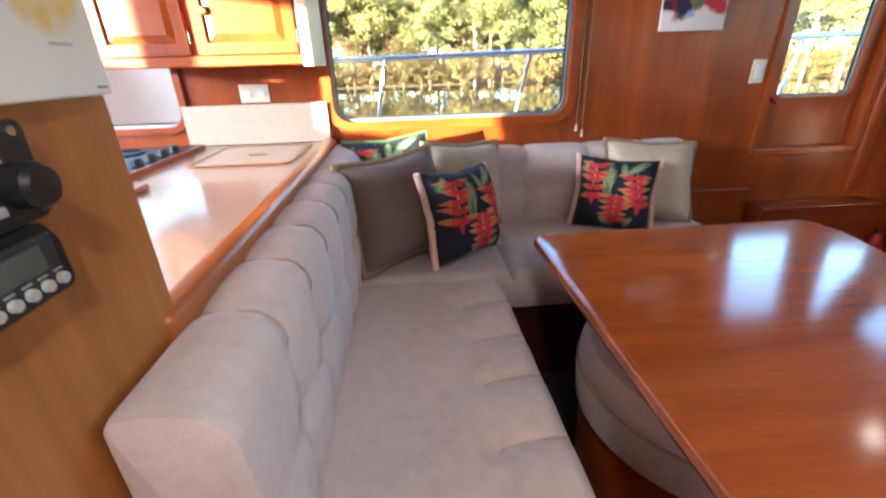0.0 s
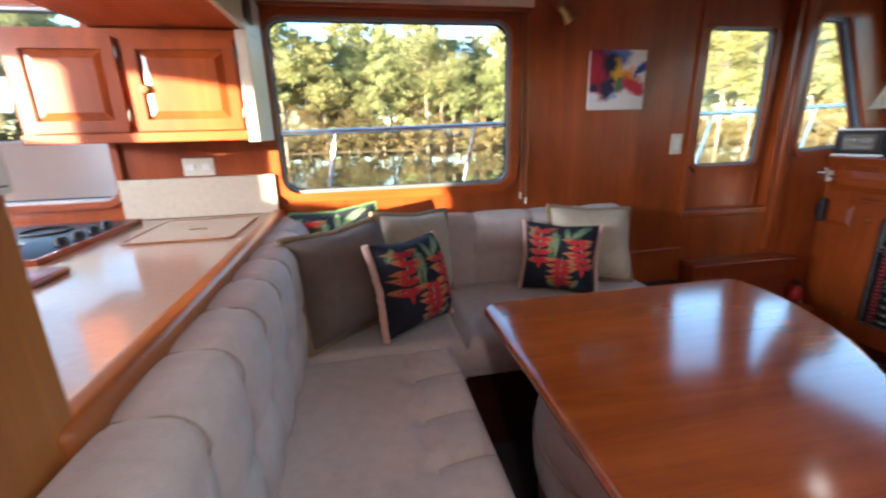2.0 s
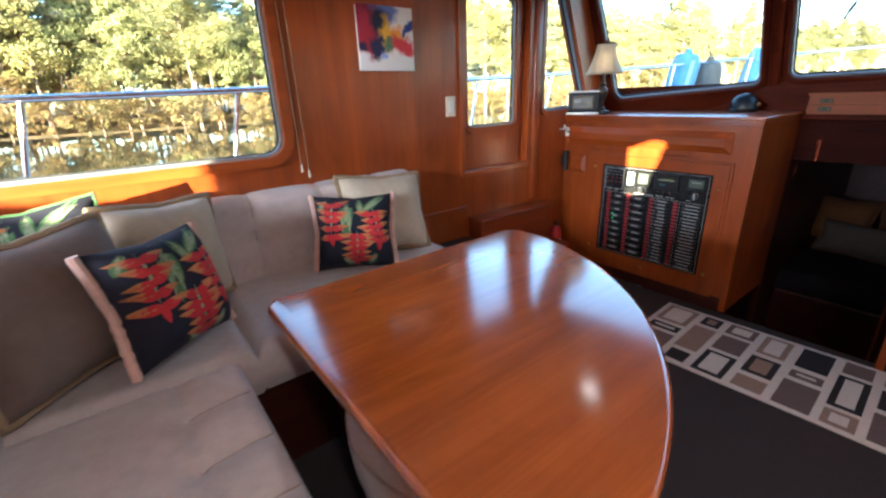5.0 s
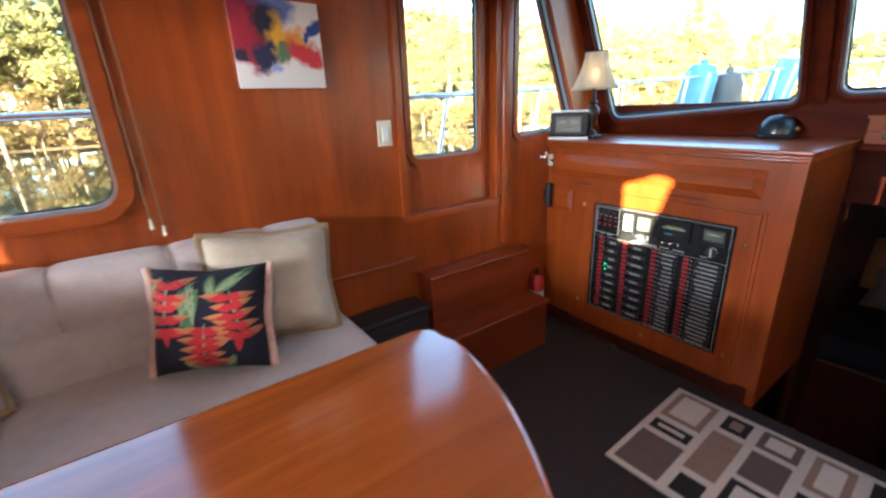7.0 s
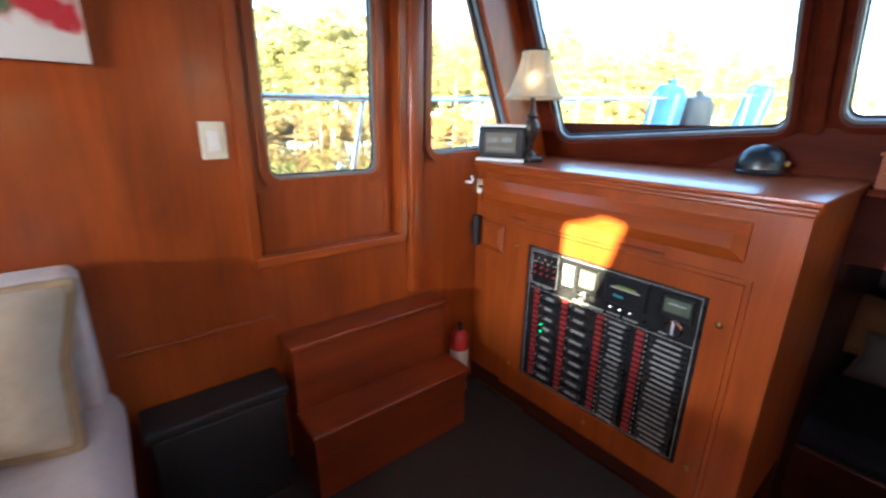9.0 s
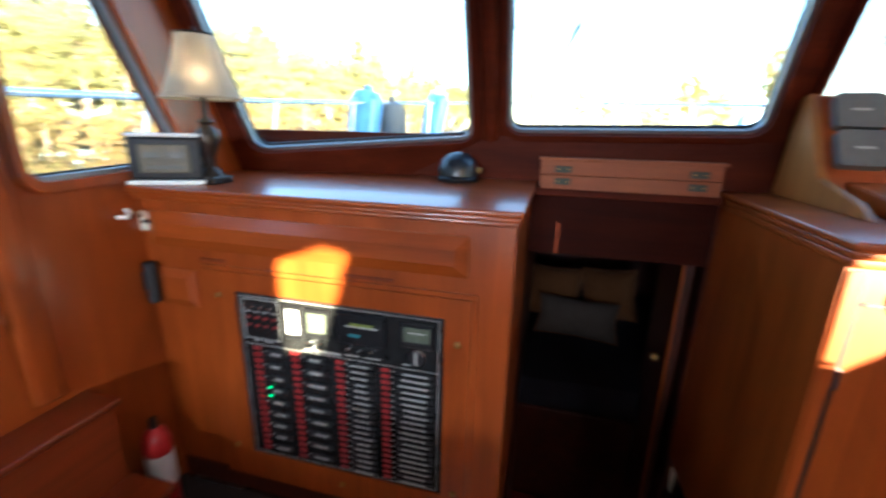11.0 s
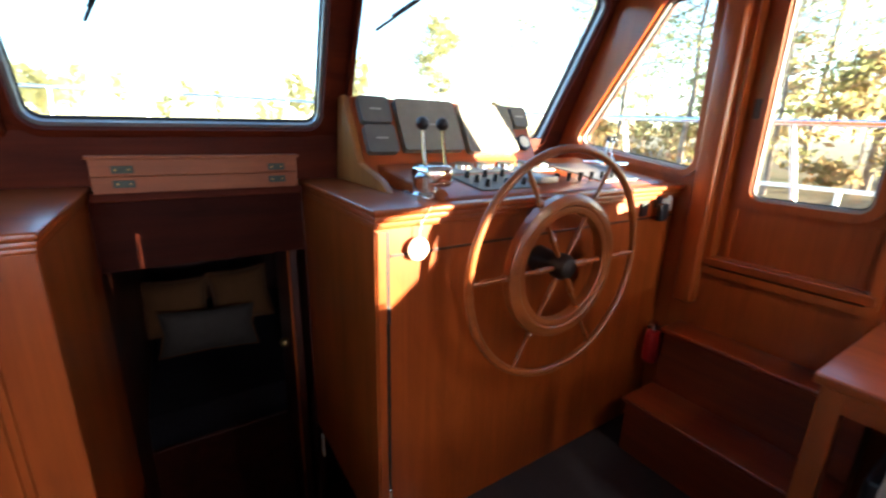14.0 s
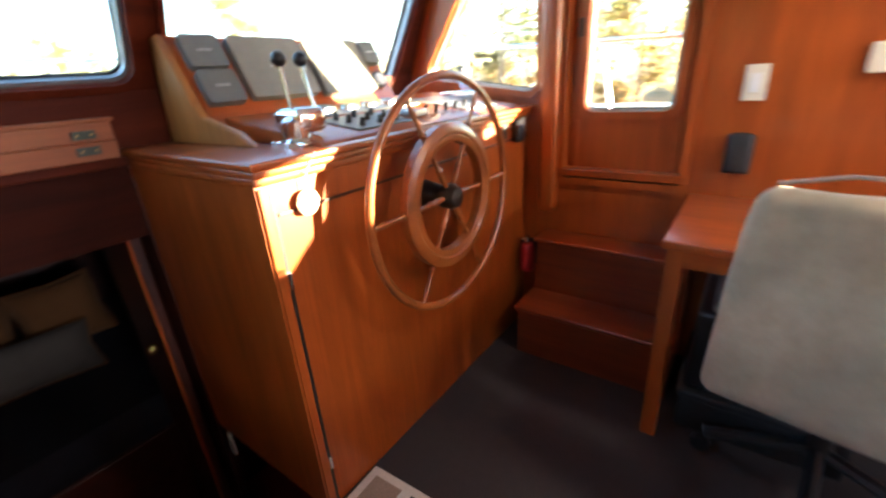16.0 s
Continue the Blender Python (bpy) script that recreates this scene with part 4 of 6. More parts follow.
part("board", box(3.913, 3.938, 1.195, 1.772, 1.058, 1.1072, 0.002), WOOD_HATCH, hb, "flat lower board")
for y in (1.265, 1.695):
    for z in (1.128, 1.086):
        lf = part("hinge", box(3.908, 3.9148, y - 0.027, y + 0.027, z - 0.011, z + 0.011, 0.001), HINGE, hb, "aged butt hinge")
        for q in (-0.016, 0.016):
            part("screw", cyl((3.908, y + q, z), (3.907, y + q, z), 0.003, None, 8), BRASS, lf)
part("ledge", box(3.930, 3.984, 1.176, 1.786, 1.030, 1.0575, 0.003), WOOD_RED, hb)
# From here the near-black wood paints in the shade below deck.
solo("wall_companion_port", box(3.981, 5.9, 1.800, 1.83, -0.75, 0.99), WOOD_DARK, "wooden passage side, darkened for shade", "wall", kind="structure")
solo("wall_companion_starboard", box(3.981, 4.6, 1.140, 1.168, -0.75, 0.99), WOOD_DARK, "wooden passage side, darkened for shade", "wall", kind="structure")
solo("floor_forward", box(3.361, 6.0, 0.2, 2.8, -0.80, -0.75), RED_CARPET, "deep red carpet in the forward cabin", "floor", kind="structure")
solo("wall_forward", box(5.9, 5.96, 0.2, 2.8, -0.75, 0.99), WOOD_DARK, "wooden forward bulkhead, darkened for shade", "wall", kind="structure")
solo("ceiling_forward", box(4.061, 5.96, 0.2, 2.8, 0.861, 0.99), WOOD_DARK, "deckhead of the forward cabin, darkened for shade", "ceiling", kind="structure")
solo("wall_companion_outer", box(4.061, 5.9, 0.2, 0.26, -0.75, 0.86), WOOD_DARK, "wooden side of the forward cabin, darkened for shade", "wall", kind="structure")
solo("wall_threshold", box(3.33, 3.36, 1.168, 1.80, -0.75, -0.051), WOOD_DARK, "wooden riser below the threshold, darkened for shade", "wall", kind="structure")
cd = thing("cabin_door", "varnished cabin door standing open, darkened for shade, brass knob", "door")
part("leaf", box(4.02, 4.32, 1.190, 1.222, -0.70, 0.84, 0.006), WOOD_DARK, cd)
# The door's edge in lighter cherry, so its glint is in the colour.
part("edge_glint", box(4.018, 4.030, 1.222, 1.232, -0.70, 0.84, 0.003), WOOD, cd)
part("knob", ball((4.10, 1.250, 0.36), 0.022, None, (1, 1, 1), 14), BRASS, cd, "brass knob", True)
cs = thing("companion_steps", "wooden steps, darkened for shade, with red carpet treads going down to the cabin", "steps")
for k in range(3):
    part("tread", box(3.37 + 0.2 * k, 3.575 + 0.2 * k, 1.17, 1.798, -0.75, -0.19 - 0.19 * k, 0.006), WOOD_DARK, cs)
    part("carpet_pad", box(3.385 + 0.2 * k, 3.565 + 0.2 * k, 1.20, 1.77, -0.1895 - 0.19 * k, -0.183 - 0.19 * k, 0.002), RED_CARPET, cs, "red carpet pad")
bunk = thing("forward_bunk", "berth darkened for shade, with a black cover, in the forward cabin", "bunk")
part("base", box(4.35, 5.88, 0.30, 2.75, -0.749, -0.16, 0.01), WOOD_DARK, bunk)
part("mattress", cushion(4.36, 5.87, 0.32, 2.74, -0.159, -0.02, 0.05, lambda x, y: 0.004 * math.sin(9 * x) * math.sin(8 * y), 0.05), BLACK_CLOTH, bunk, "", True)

# ---- helm console ----
HX, HY0, HY1 = 3.31, STBD + 0.003, 1.165
helm = thing("helm_console", "varnished cherry-wood helm console with a sloped dashboard", "console")
part("body", box(HX, 3.982, HY0, HY1, 0.0, 1.018), WOOD, helm)
part("top", box(HX - 0.036, 3.983, HY0, HY1 + 0.016, 1.056, 1.074, 0.005, 3), WOOD_Y, helm, "moulded top", True)
part("moulding", box(HX - 0.026, 3.9825, HY0, HY1 + 0.010, 1.038, 1.0558, 0.005, 3), WOOD_Y, helm, "", True)
part("moulding", box(HX - 0.013, 3.982, HY0, HY1 + 0.005, 1.0185, 1.0378, 0.004, 3), WOOD_Y, helm, "", True)
part("hinge_stile", box(HX - 0.006, HX - 0.0005, 1.135, 1.160, 0.0, 1.012, 0.002), WOOD, helm)
part("door_gap", box(HX - 0.0035, HX - 0.0005, 1.124, 1.134, 0.0, 1.012), BLACK, helm, "dark gap beside the cabinet door")
for z in (0.18, 0.78):
    part("hinge", cyl((HX - 0.008, 1.130, z - 0.022), (HX - 0.008, 1.130, z + 0.022), 0.006, None, 10), STEEL, helm, "steel hinge", True)
part("apron_line", box(HX - 0.004, HX - 0.0005, HY0, 1.120, 0.940, 0.948, 0.001), WOOD_DARK, helm)
part("latch", box(3.87, 3.90, 1.1655, 1.175, -0.10, 0.0, 0.003), IVORY, helm, "white plastic latch")


def wedge(pts, y0, y1, bev=0.004):
    """A prism from a side profile in (x, z)."""
    bm2 = slab(pts, [], on_y(y0), (0, y1 - y0, 0))
    bmesh.ops.dissolve_limit(bm2, angle_limit=0.01, verts=bm2.verts, edges=bm2.edges)
    if bev:
        bmesh.ops.bevel(bm2, geom=bm2.edges[:], offset=bev, segments=2, affect="EDGES")
    return bm2


part("dashboard", wedge([(3.315, 1.0745), (3.80, 1.0745), (3.80, 1.150), (3.335, 1.088)], -0.14, 0.965), WOOD_Y, helm, "sloped dashboard", True)
part("instrument_pod", wedge([(3.700, 1.0750), (3.975, 1.0750), (3.925, 1.360), (3.870, 1.372), (3.745, 1.150)], 0.190, 1.010), WOOD_Y, helm, "raised wooden instrument pod", True)
part("pod_side", wedge([(3.500, 1.0750), (3.965, 1.0750), (3.918, 1.368), (3.876, 1.376), (3.735, 1.150), (3.560, 1.110)], 1.0105, 1.034), WOOD_PALE, helm, "pale wood end board", True)


def on_pod(y, z):
    """A place on the pod's sloped face."""
    return Vector((3.745 + (z - 1.150) * (0.125 / 0.222), y, z))


POD_N = Vector((-0.222, 0, 0.125)).normalized()
for y0, y1, z0, z1, nm in ((0.875, 0.992, 1.272, 1.362, "small_cover"), (0.875, 0.992, 1.172, 1.264, "small_cover"), (0.590, 0.850, 1.178, 1.360, "plotter_cover"), (0.305, 0.565, 1.172, 1.358, "plotter_cover"), (0.205, 0.290, 1.275, 1.355, "small_cover")):
    cv = slab(rect(y0, y1, z0, z1, 0.012), [], lambda u, v: on_pod(u, v) + POD_N * 0.001, POD_N * 0.028)
    c = part(nm, cv, PLOTTER_GREY if nm == "plotter_cover" else GREY_COVER, helm, "grey plastic instrument cover", True)
    part("lettering_bar", slab(rect((y0 + y1) / 2 - 0.022, (y0 + y1) / 2 + 0.022, (z0 + z1) / 2 - 0.003, (z0 + z1) / 2 + 0.003), [], lambda u, v: on_pod(u, v) + POD_N * 0.0295, POD_N * 0.001), LABEL_GREY, c)
dial = cyl(on_pod(0.25, 1.215) + POD_N * 0.001, on_pod(0.25, 1.215) + POD_N * 0.018, 0.036, None, 24, None, 0.003)
dl = part("clock_dial", dial, BLACK, helm, "round black gauge", True)
part("dial_face", cyl(on_pod(0.25, 1.215) + POD_N * 0.0182, on_pod(0.25, 1.215) + POD_N * 0.0195, 0.026, None, 24), PAPER, dl)


def on_dash(x, y, up=0.0):
    return Vector((x, y, 1.088 + (x - 3.335) * (0.062 / 0.465) + up))


DASH_N = Vector((-0.062, 0, 0.465)).normalized()
for x0, x1, y0, y1 in ((3.345, 3.52, 0.56, 0.80), (3.56, 3.69, 0.26, 0.84), (3.36, 3.66, -0.02, 0.22)):
    part("gauge_plate", slab(rect(x0, x1, y0, y1, 0.008), [], lambda u, v: on_dash(u, v, 0.0015), (0, 0, 0.004)), GREY_COVER if y0 > 0.5 else ALU, helm, "engine gauge plate")
for y in (0.78, 0.68, 0.58, 0.48, 0.38, 0.29):
    g = part("gauge", cyl(on_dash(3.625, y, 0.006), on_dash(3.625, y, 0.006) + DASH_N * 0.016, 0.040, 0.037, 24, None, 0.003), CHROME, helm, "chrome-rimmed engine gauge", True)
    part("gauge_face", cyl(on_dash(3.625, y, 0.006) + DASH_N * 0.0162, on_dash(3.625, y, 0.006) + DASH_N * 0.0175, 0.030, None, 24), BLACK if round(y * 100) % 20 else PAPER, g)
for k in range(9):
    x, y = 3.38 + 0.055 * (k % 3), 0.755 - 0.075 * (k // 3)
    part("dash_switch", cyl(on_dash(x, y, 0.006), on_dash(x, y, 0.006) + DASH_N * 0.024, 0.009, 0.006, 10), BLACK, helm, "black dash switch", True)
for k in range(6):
    part("dash_switch", cyl(on_dash(3.40, 0.43 - 0.062 * k, 0.002), on_dash(3.40, 0.43 - 0.062 * k, 0.002) + DASH_N * 0.030, 0.007, 0.009, 10), BLACK, helm, "black pull knob", True)
part("glove_tray", box(3.37, 3.50, 0.45, 0.535, 1.098, 1.122, 0.006), ALU, helm, "small metal instrument box", True)

# engine controls
thr = thing("throttle_control", "chrome twin-lever engine control with black ball knobs on the helm", "throttle", at=(3.40, 0.935, 1.0745))
part("housing", lathe([(0.045, 0.0), (0.045, 0.012), (0.036, 0.020), (0.036, 0.060), (0.020, 0.072)], 24, None, Matrix.Translation((0, 0.03, 0))), CHROME, thr, "", True)
part("head", box(-0.040, 0.070, -0.045, 0.045, 0.030, 0.092, 0.018, 4), CHROME, thr, "", True)
part("foot", box(-0.055, 0.085, -0.050, 0.058, 0.0005, 0.012, 0.004), CHROME, thr)
for y, x in ((0.030, 0.02), (-0.045, 0.035)):
    lv = part("lever", tube([(0.0, y, 0.06), (x * 0.6, y, 0.12), (x, y, 0.190)], 0.0055, 8), CHROME, thr, "chrome lever", True)
    part("knob", ball((x, y, 0.205), 0.019, None, (1, 1, 1), 16), BLACK, lv, "black ball knob", True)
t2 = thing("trim_control", "second chrome lever control on the starboard end of the helm", "throttle", at=(3.56, -0.045, 1.122))
part("base", box(-0.09, 0.09, -0.045, 0.045, 0.0, 0.030, 0.010, 3), CHROME, t2, "", True)
for y in (-0.018, 0.018):
    lv = part("lever", tube([(-0.03, y, 0.03), (0.0, y - 0.01, 0.07), (0.02, y - 0.05, 0.115)], 0.005, 8), CHROME, t2, "", True)
    part("knob", ball((0.022, y - 0.056, 0.121), 0.014, None, (1, 1, 1), 12), BLACK, lv, "", True)
mic = thing("radio_microphone", "black radio microphone on a clip at the helm face", "microphone")
part("clip", box(3.290, 3.3095, -0.075, -0.045, 0.985, 1.03, 0.003), BLACK, mic)
part("body", box(3.262, 3.2895, -0.085, -0.035, 0.935, 1.005, 0.008, 3), BLACK, mic, "", True)
part("key_switch", box(3.298, 3.3095, 0.005, 0.045, 0.955, 1.010, 0.003), BLACK, mic)
fob = solo("key_float", cyl((3.302, 1.045, 0.957), (3.290, 1.045, 0.957), 0.031, 0.031, 24, tube([(3.296, 1.045, 0.985), (3.288, 1.040, 1.03), (3.270, 1.020, 1.075)], 0.0015, 6), 0.003), IVORY, "pale round key float hanging on a cord from the helm", "key ring", smooth=True)

# ---- steering wheel ----
WHEEL_WOOD = wood("wheel_teak", "y", (0.25, 0.066, 0.013), (0.44, 0.130, 0.030), 0.3, 0.4)
wheel = thing("steering_wheel", "large wooden ship's wheel with turned spokes and an inner ring", "steering wheel", at=(3.205, 0.580, 0.862))
TO_X = Matrix.Rotation(radians(-90), 4, "Y")


def ring(r, n):
    return [(0, r * math.cos(2 * math.pi * k / n), r * math.sin(2 * math.pi * k / n)) for k in range(n)]


part("rim", tube(ring(0.360, 72), 0.0125, 12, True), WHEEL_WOOD, wheel, "slim round outer rim", True)
part("inner_ring", lathe([(0.172, -0.016), (0.172, 0.016), (0.180, 0.020), (0.192, 0.018), (0.197, 0.022), (0.215, 0.022), (0.228, 0.014), (0.228, -0.014), (0.215, -0.020), (0.185, -0.020), (0.172, -0.016)], 64, None, TO_X, False), WHEEL_WOOD, wheel, "broad moulded inner ring", True)
spoke_prof = [(0.007, 0.02), (0.008, 0.05), (0.011, 0.075), (0.008, 0.09), (0.012, 0.105), (0.007, 0.115), (0.006, 0.15), (0.009, 0.172)]
spoke_out = [(0.009, 0.228), (0.012, 0.240), (0.007, 0.250), (0.006, 0.285), (0.010, 0.310), (0.006, 0.325), (0.007, 0.356)]
for k in range(6):
    m = Matrix.Rotation(radians(60 * k + 90), 4, "X")
    sp = part("spoke", lathe(spoke_prof, 12, None, m), WHEEL_WOOD, wheel, "turned wooden spoke", True)
    part("spoke_tip", lathe(spoke_out, 12, None, m), WHEEL_WOOD, sp, "", True)
part("hub", lathe([(0.040, -0.02), (0.042, 0.01), (0.030, 0.030), (0.012, 0.036)], 24, None, TO_X), BRONZE, wheel, "dark bronze hub", True)
part("shaft", cyl((0.018, 0, 0), (0.1035, 0, 0), 0.030, 0.045, 20), BLACK, wheel, "black steering shaft boot", True)

# ---- desk and chair ----
desk = thing("chart_desk", "cherry-wood desk with a square leg against the cabin side", "desk")
part("desktop", box(1.15, 2.615, STBD + 0.002, 0.362, 0.712, 0.740, 0.006, 3), WOOD_X, desk, "", True)
part("apron", box(1.17, 2.555, 0.315, 0.345, 0.655, 0.7115), WOOD_X, desk)
part("apron", box(2.572, 2.600, STBD + 0.003, 0.295, 0.655, 0.7115), WOOD_Y, desk)
for x in (2.575, 1.20):
    part("leg", box(x - 0.022, x + 0.025, 0.300, 0.347, 0.0, 0.7115, 0.004), WOOD, desk)
pr = thing("printer", "black printer with white paper under the desk", "printer")
part("body", box(2.06, 2.50, -0.16, 0.22, 0.16, 0.46, 0.015, 3), BLACK, pr, "", True)
part("tray", box(2.10, 2.46, -0.13, 0.20, 0.4605, 0.485, 0.004), GREY_COVER, pr)
part("paper", box(2.14, 2.44, -0.10, 0.19, 0.4855, 0.530, 0.002), PAPER, pr, "stack of white paper")
crate = thing("storage_crate", "low black lidded crate under the desk", "crate")
part("tub", box(2.05, 2.51, -0.17, 0.24, 0.0, 0.130, 0.008), BLACK_SOFT, crate)
part("lid", box(2.04, 2.52, -0.18, 0.25, 0.1305, 0.1595, 0.008), BLACK_SOFT, crate)
chair = thing("office_chair", "worn cream velour swivel chair with a black base", "chair", at=(2.16, 0.43, 0))
chair.rotation_euler = (0, 0, radians(-10))


def pad(w, h, d, r, nx=20, ny=20):
    """A padded board in x, z, thick along y."""
    bm2 = bmesh.new()
    bmesh.ops.create_cube(bm2, size=1)
    bmesh.ops.transform(bm2, matrix=Matrix.Diagonal((w, d, h, 1)), verts=bm2.verts)
    bmesh.ops.bevel(bm2, geom=bm2.edges[:], offset=r, segments=5, profile=0.55, affect="EDGES")
    bmesh.ops.subdivide_edges(bm2, edges=[e for e in bm2.edges if e.calc_length() > 0.12], cuts=10, use_grid_fill=True)
    for v in bm2.verts:
        u, q = v.co.x / (w / 2), v.co.z / (h / 2)
        v.co.y *= 1 + 0.25 * (1 - u * u) * (1 - q * q)
        v.co.x *= 1 - 0.10 * max(0, q) ** 2
        v.co += 0.004 * noise.noise_vector(v.co * 9)
    return bm2


part("backrest", pad(0.55, 0.55, 0.105, 0.045), STONE_CLOTH, chair, "worn cream velour back", True, pose(0.0, 0.080, 0.665, 9, 0, 0))
part("seat", pad(0.54, 0.50, 0.11, 0.05), STONE_CLOTH, chair, "cream velour seat", True, pose(0.0, -0.19, 0.46, 90, 0, 0))
part("back_welt", tube([(-0.24, 0.13, 0.42), (-0.262, 0.105, 0.60), (-0.256, 0.075, 0.80), (-0.222, 0.045, 0.945), (-0.10, 0.035, 0.972), (0.10, 0.035, 0.972), (0.222, 0.045, 0.945)], 0.005, 6), BEIGE_SEAM, chair, "", True)
part("column", cyl((0, -0.17, 0.10), (0, -0.17, 0.405), 0.030, 0.025, 16), BLACK, chair, "black gas column", True)
for k in range(5):
    a = radians(72 * k + 20)
    e = Vector((0.29 * math.cos(a), -0.17 + 0.29 * math.sin(a), 0.075))
    arm = part("base_arm", tube([(0, -0.17, 0.115), ((e.x) * 0.5, (e.y - 0.17) * 0.5, 0.10), e], 0.020, 8), BLACK, chair, "", True)
    part("castor", cyl(e + Vector((0, -0.018, -0.047)), e + Vector((0, 0.018, -0.047)), 0.028, None, 14, None, 0.004), BLACK, arm, "", True)
fe = thing("fire_extinguisher", "small red fire extinguisher clipped beside the boarding steps", "fire extinguisher", at=(3.255, -0.118, 0.30))
part("bracket", box(-0.02, 0.054, -0.0795, -0.036, 0.02, 0.14, 0.003), BLACK, fe)
part("bottle", lathe([(0.028, 0.0), (0.034, 0.008), (0.034, 0.115), (0.027, 0.140), (0.012, 0.150)], 20), RED_PAINT, fe, "red enamel bottle", True)
part("valve", cyl((0, 0, 0.15), (0, 0, 0.180), 0.011, 0.009, 12), CHROME, fe, "", True)
part("handle", box(-0.010, 0.010, -0.01, 0.045, 0.181, 0.192, 0.003), CHROME, fe)

fe = thing("fire_extinguisher", "white-labelled red fire extinguisher beside the cabinet", "fire extinguisher", at=(3.235, 2.895, 0.0))
part("bottle", lathe([(0.036, 0.0), (0.042, 0.01), (0.042, 0.27), (0.032, 0.30), (0.014, 0.315)], 20), RED_PAINT, fe, "red enamel bottle", True)
part("label", lathe([(0.0425, 0.10), (0.0430, 0.105), (0.0430, 0.22), (0.0425, 0.225)], 20, None, None, False), PAPER, fe, "white label band", True)
part("valve", cyl((0, 0, 0.315), (0, 0, 0.350), 0.013, 0.010, 12), BLACK, fe, "", True)

# black bin between the settee and the steps
bn = thing("storage_bin", "black storage bin standing between the settee and the steps", "bin")
part("tub", box(2.045, 2.415, 2.815, 2.945, 0.0, 0.375, 0.012, 3), BLACK_SOFT, bn, "", True)
part("lid", box(2.035, 2.425, 2.805, 2.948, 0.3755, 0.412, 0.010, 3), BLACK_SOFT, bn, "", True)
solo("trim", box(2.02, 2.44, PORT - 0.012, PORT, 0.585, 0.600, 0.004), WOOD_X, "thin wooden batten on the wall", "trim", kind="structure")

# ---- rug ----
rug = thing("rug", "runner rug with a patchwork of white, tan and black rectangles", "rug", at=(2.98, 1.50, 0))
rug.rotation_euler = (0, 0, radians(2))
part("backing", box(-0.30, 0.30, -0.54, 0.54, 0.0005, 0.009, 0.003), RUG_MATS[0], rug, "", True)
rngr = random.Random(12)
ys = [-0.53, -0.375, -0.245, -0.09, 0.06, 0.215, 0.345, 0.53]
STYLES = ((2, None), (1, None), (3, 1), (3, 0), (2, 0), (1, 0), (3, None), (2, None))
order = [0, 2, 1, 5, 3, 0, 7, 4, 6, 1, 2, 5, 3, 0, 4, 6, 1, 2, 0, 3, 5]
for i, (a, b) in enumerate(zip(ys, ys[1:])):
    cut = [-0.29, -0.10 + 0.05 * (-1) ** i, 0.10 + 0.045 * (-1) ** (i // 2), 0.29]
    for j, (c, d) in enumerate(zip(cut, cut[1:])):
        outer, inner = STYLES[order[i * 3 + j]]
        e = rngr.uniform(0.012, 0.022)
        tile = part("patch", box(c + e, d - e, a + e, b - e, 0.0092, 0.0105), RUG_MATS[outer], rug)
        if inner is not None:
            part("patch_centre", box(c + e + 0.024, d - e - 0.024, a + e + 0.024, b - e - 0.024, 0.0107, 0.0118), RUG_MATS[inner], tile)

# ---- galley cupboards and fittings ----
up = thing("galley_wall_cupboard", "cherry-wood wall cupboard with two fielded doors over the galley counter", "cupboard")
UY = 2.660
part("body", box(-0.42, 0.300, UY + 0.018, PORT - 0.002, 1.258, 1.628), WOOD, up)
part("bottom_rail", box(-0.42, 0.300, UY, UY + 0.0175, 1.258, 1.292, 0.003), WOOD_X, up)
part("end_board", box(0.301, 0.338, UY - 0.002, PORT - 0.002, 1.250, 1.628, 0.003), SPLASH, up, "cream end board")


def cupboard_door(x0, x1, z0, z1, y):
    d = part("door", slab(rect(x0, x1, z0, z1), [rect(x0 + 0.038, x1 - 0.038, z0 + 0.038, z1 - 0.038)], on_y(y), (0, 0.0175, 0)), WOOD, up, "framed door")
    bm2 = bmesh.new()
    a = [bm2.verts.new((x, y + 0.012, z)) for x, z in rect(x0 + 0.038, x1 - 0.038, z0 + 0.038, z1 - 0.038)]
    b = [bm2.verts.new((x, y + 0.003, z)) for x, z in rect(x0 + 0.066, x1 - 0.066, z0 + 0.066, z1 - 0.066)]
    for k in range(4):
        bm2.faces.new((a[k - 1], a[k], b[k], b[k - 1]))
    bm2.faces.new(b)
    part("field", bm2, WOOD, d)
    return d


d1 = cupboard_door(-0.40, -0.088, 1.296, 1.600, UY)
d2 = cupboard_door(-0.060, 0.288, 1.296, 1.600, UY)
part("catch", lathe([(0.016, 0), (0.016, 0.004), (0.010, 0.010)], 18, None, Matrix.Translation((-0.012, UY - 0.0005, 1.435)) @ Matrix.Rotation(radians(90), 4, "X")), BRASS, d2, "round brass finger catch", True)
part("catch_hole", cyl((-0.012, UY - 0.010, 1.435), (-0.012, UY - 0.012, 1.435), 0.006, None, 12), BLACK, d2)
for z in (1.35, 1.55):
    part("hinge", cyl((-0.076, UY - 0.003, z - 0.018), (-0.076, UY - 0.003, z + 0.018), 0.004, None, 8), BRONZE, up, "dark bronze hinge", True)
    part("hinge", cyl((0.296, UY - 0.003, z - 0.018), (0.296, UY - 0.003, z + 0.018), 0.004, None, 8), BRONZE, up, "dark bronze hinge", True)
oc = thing("overhead_cupboard", "overhead cherry-wood locker hanging above the galley counter edge", "cupboard")
part("body", box(-0.145, 0.318, 1.60, PORT - 0.003, 1.632, TOP - 0.001), WOOD_Y, oc)
part("fascia", box(0.319, 0.338, 1.60, PORT - 0.003, 1.628, TOP - 0.001, 0.003), SPLASH, oc, "cream outer fascia")
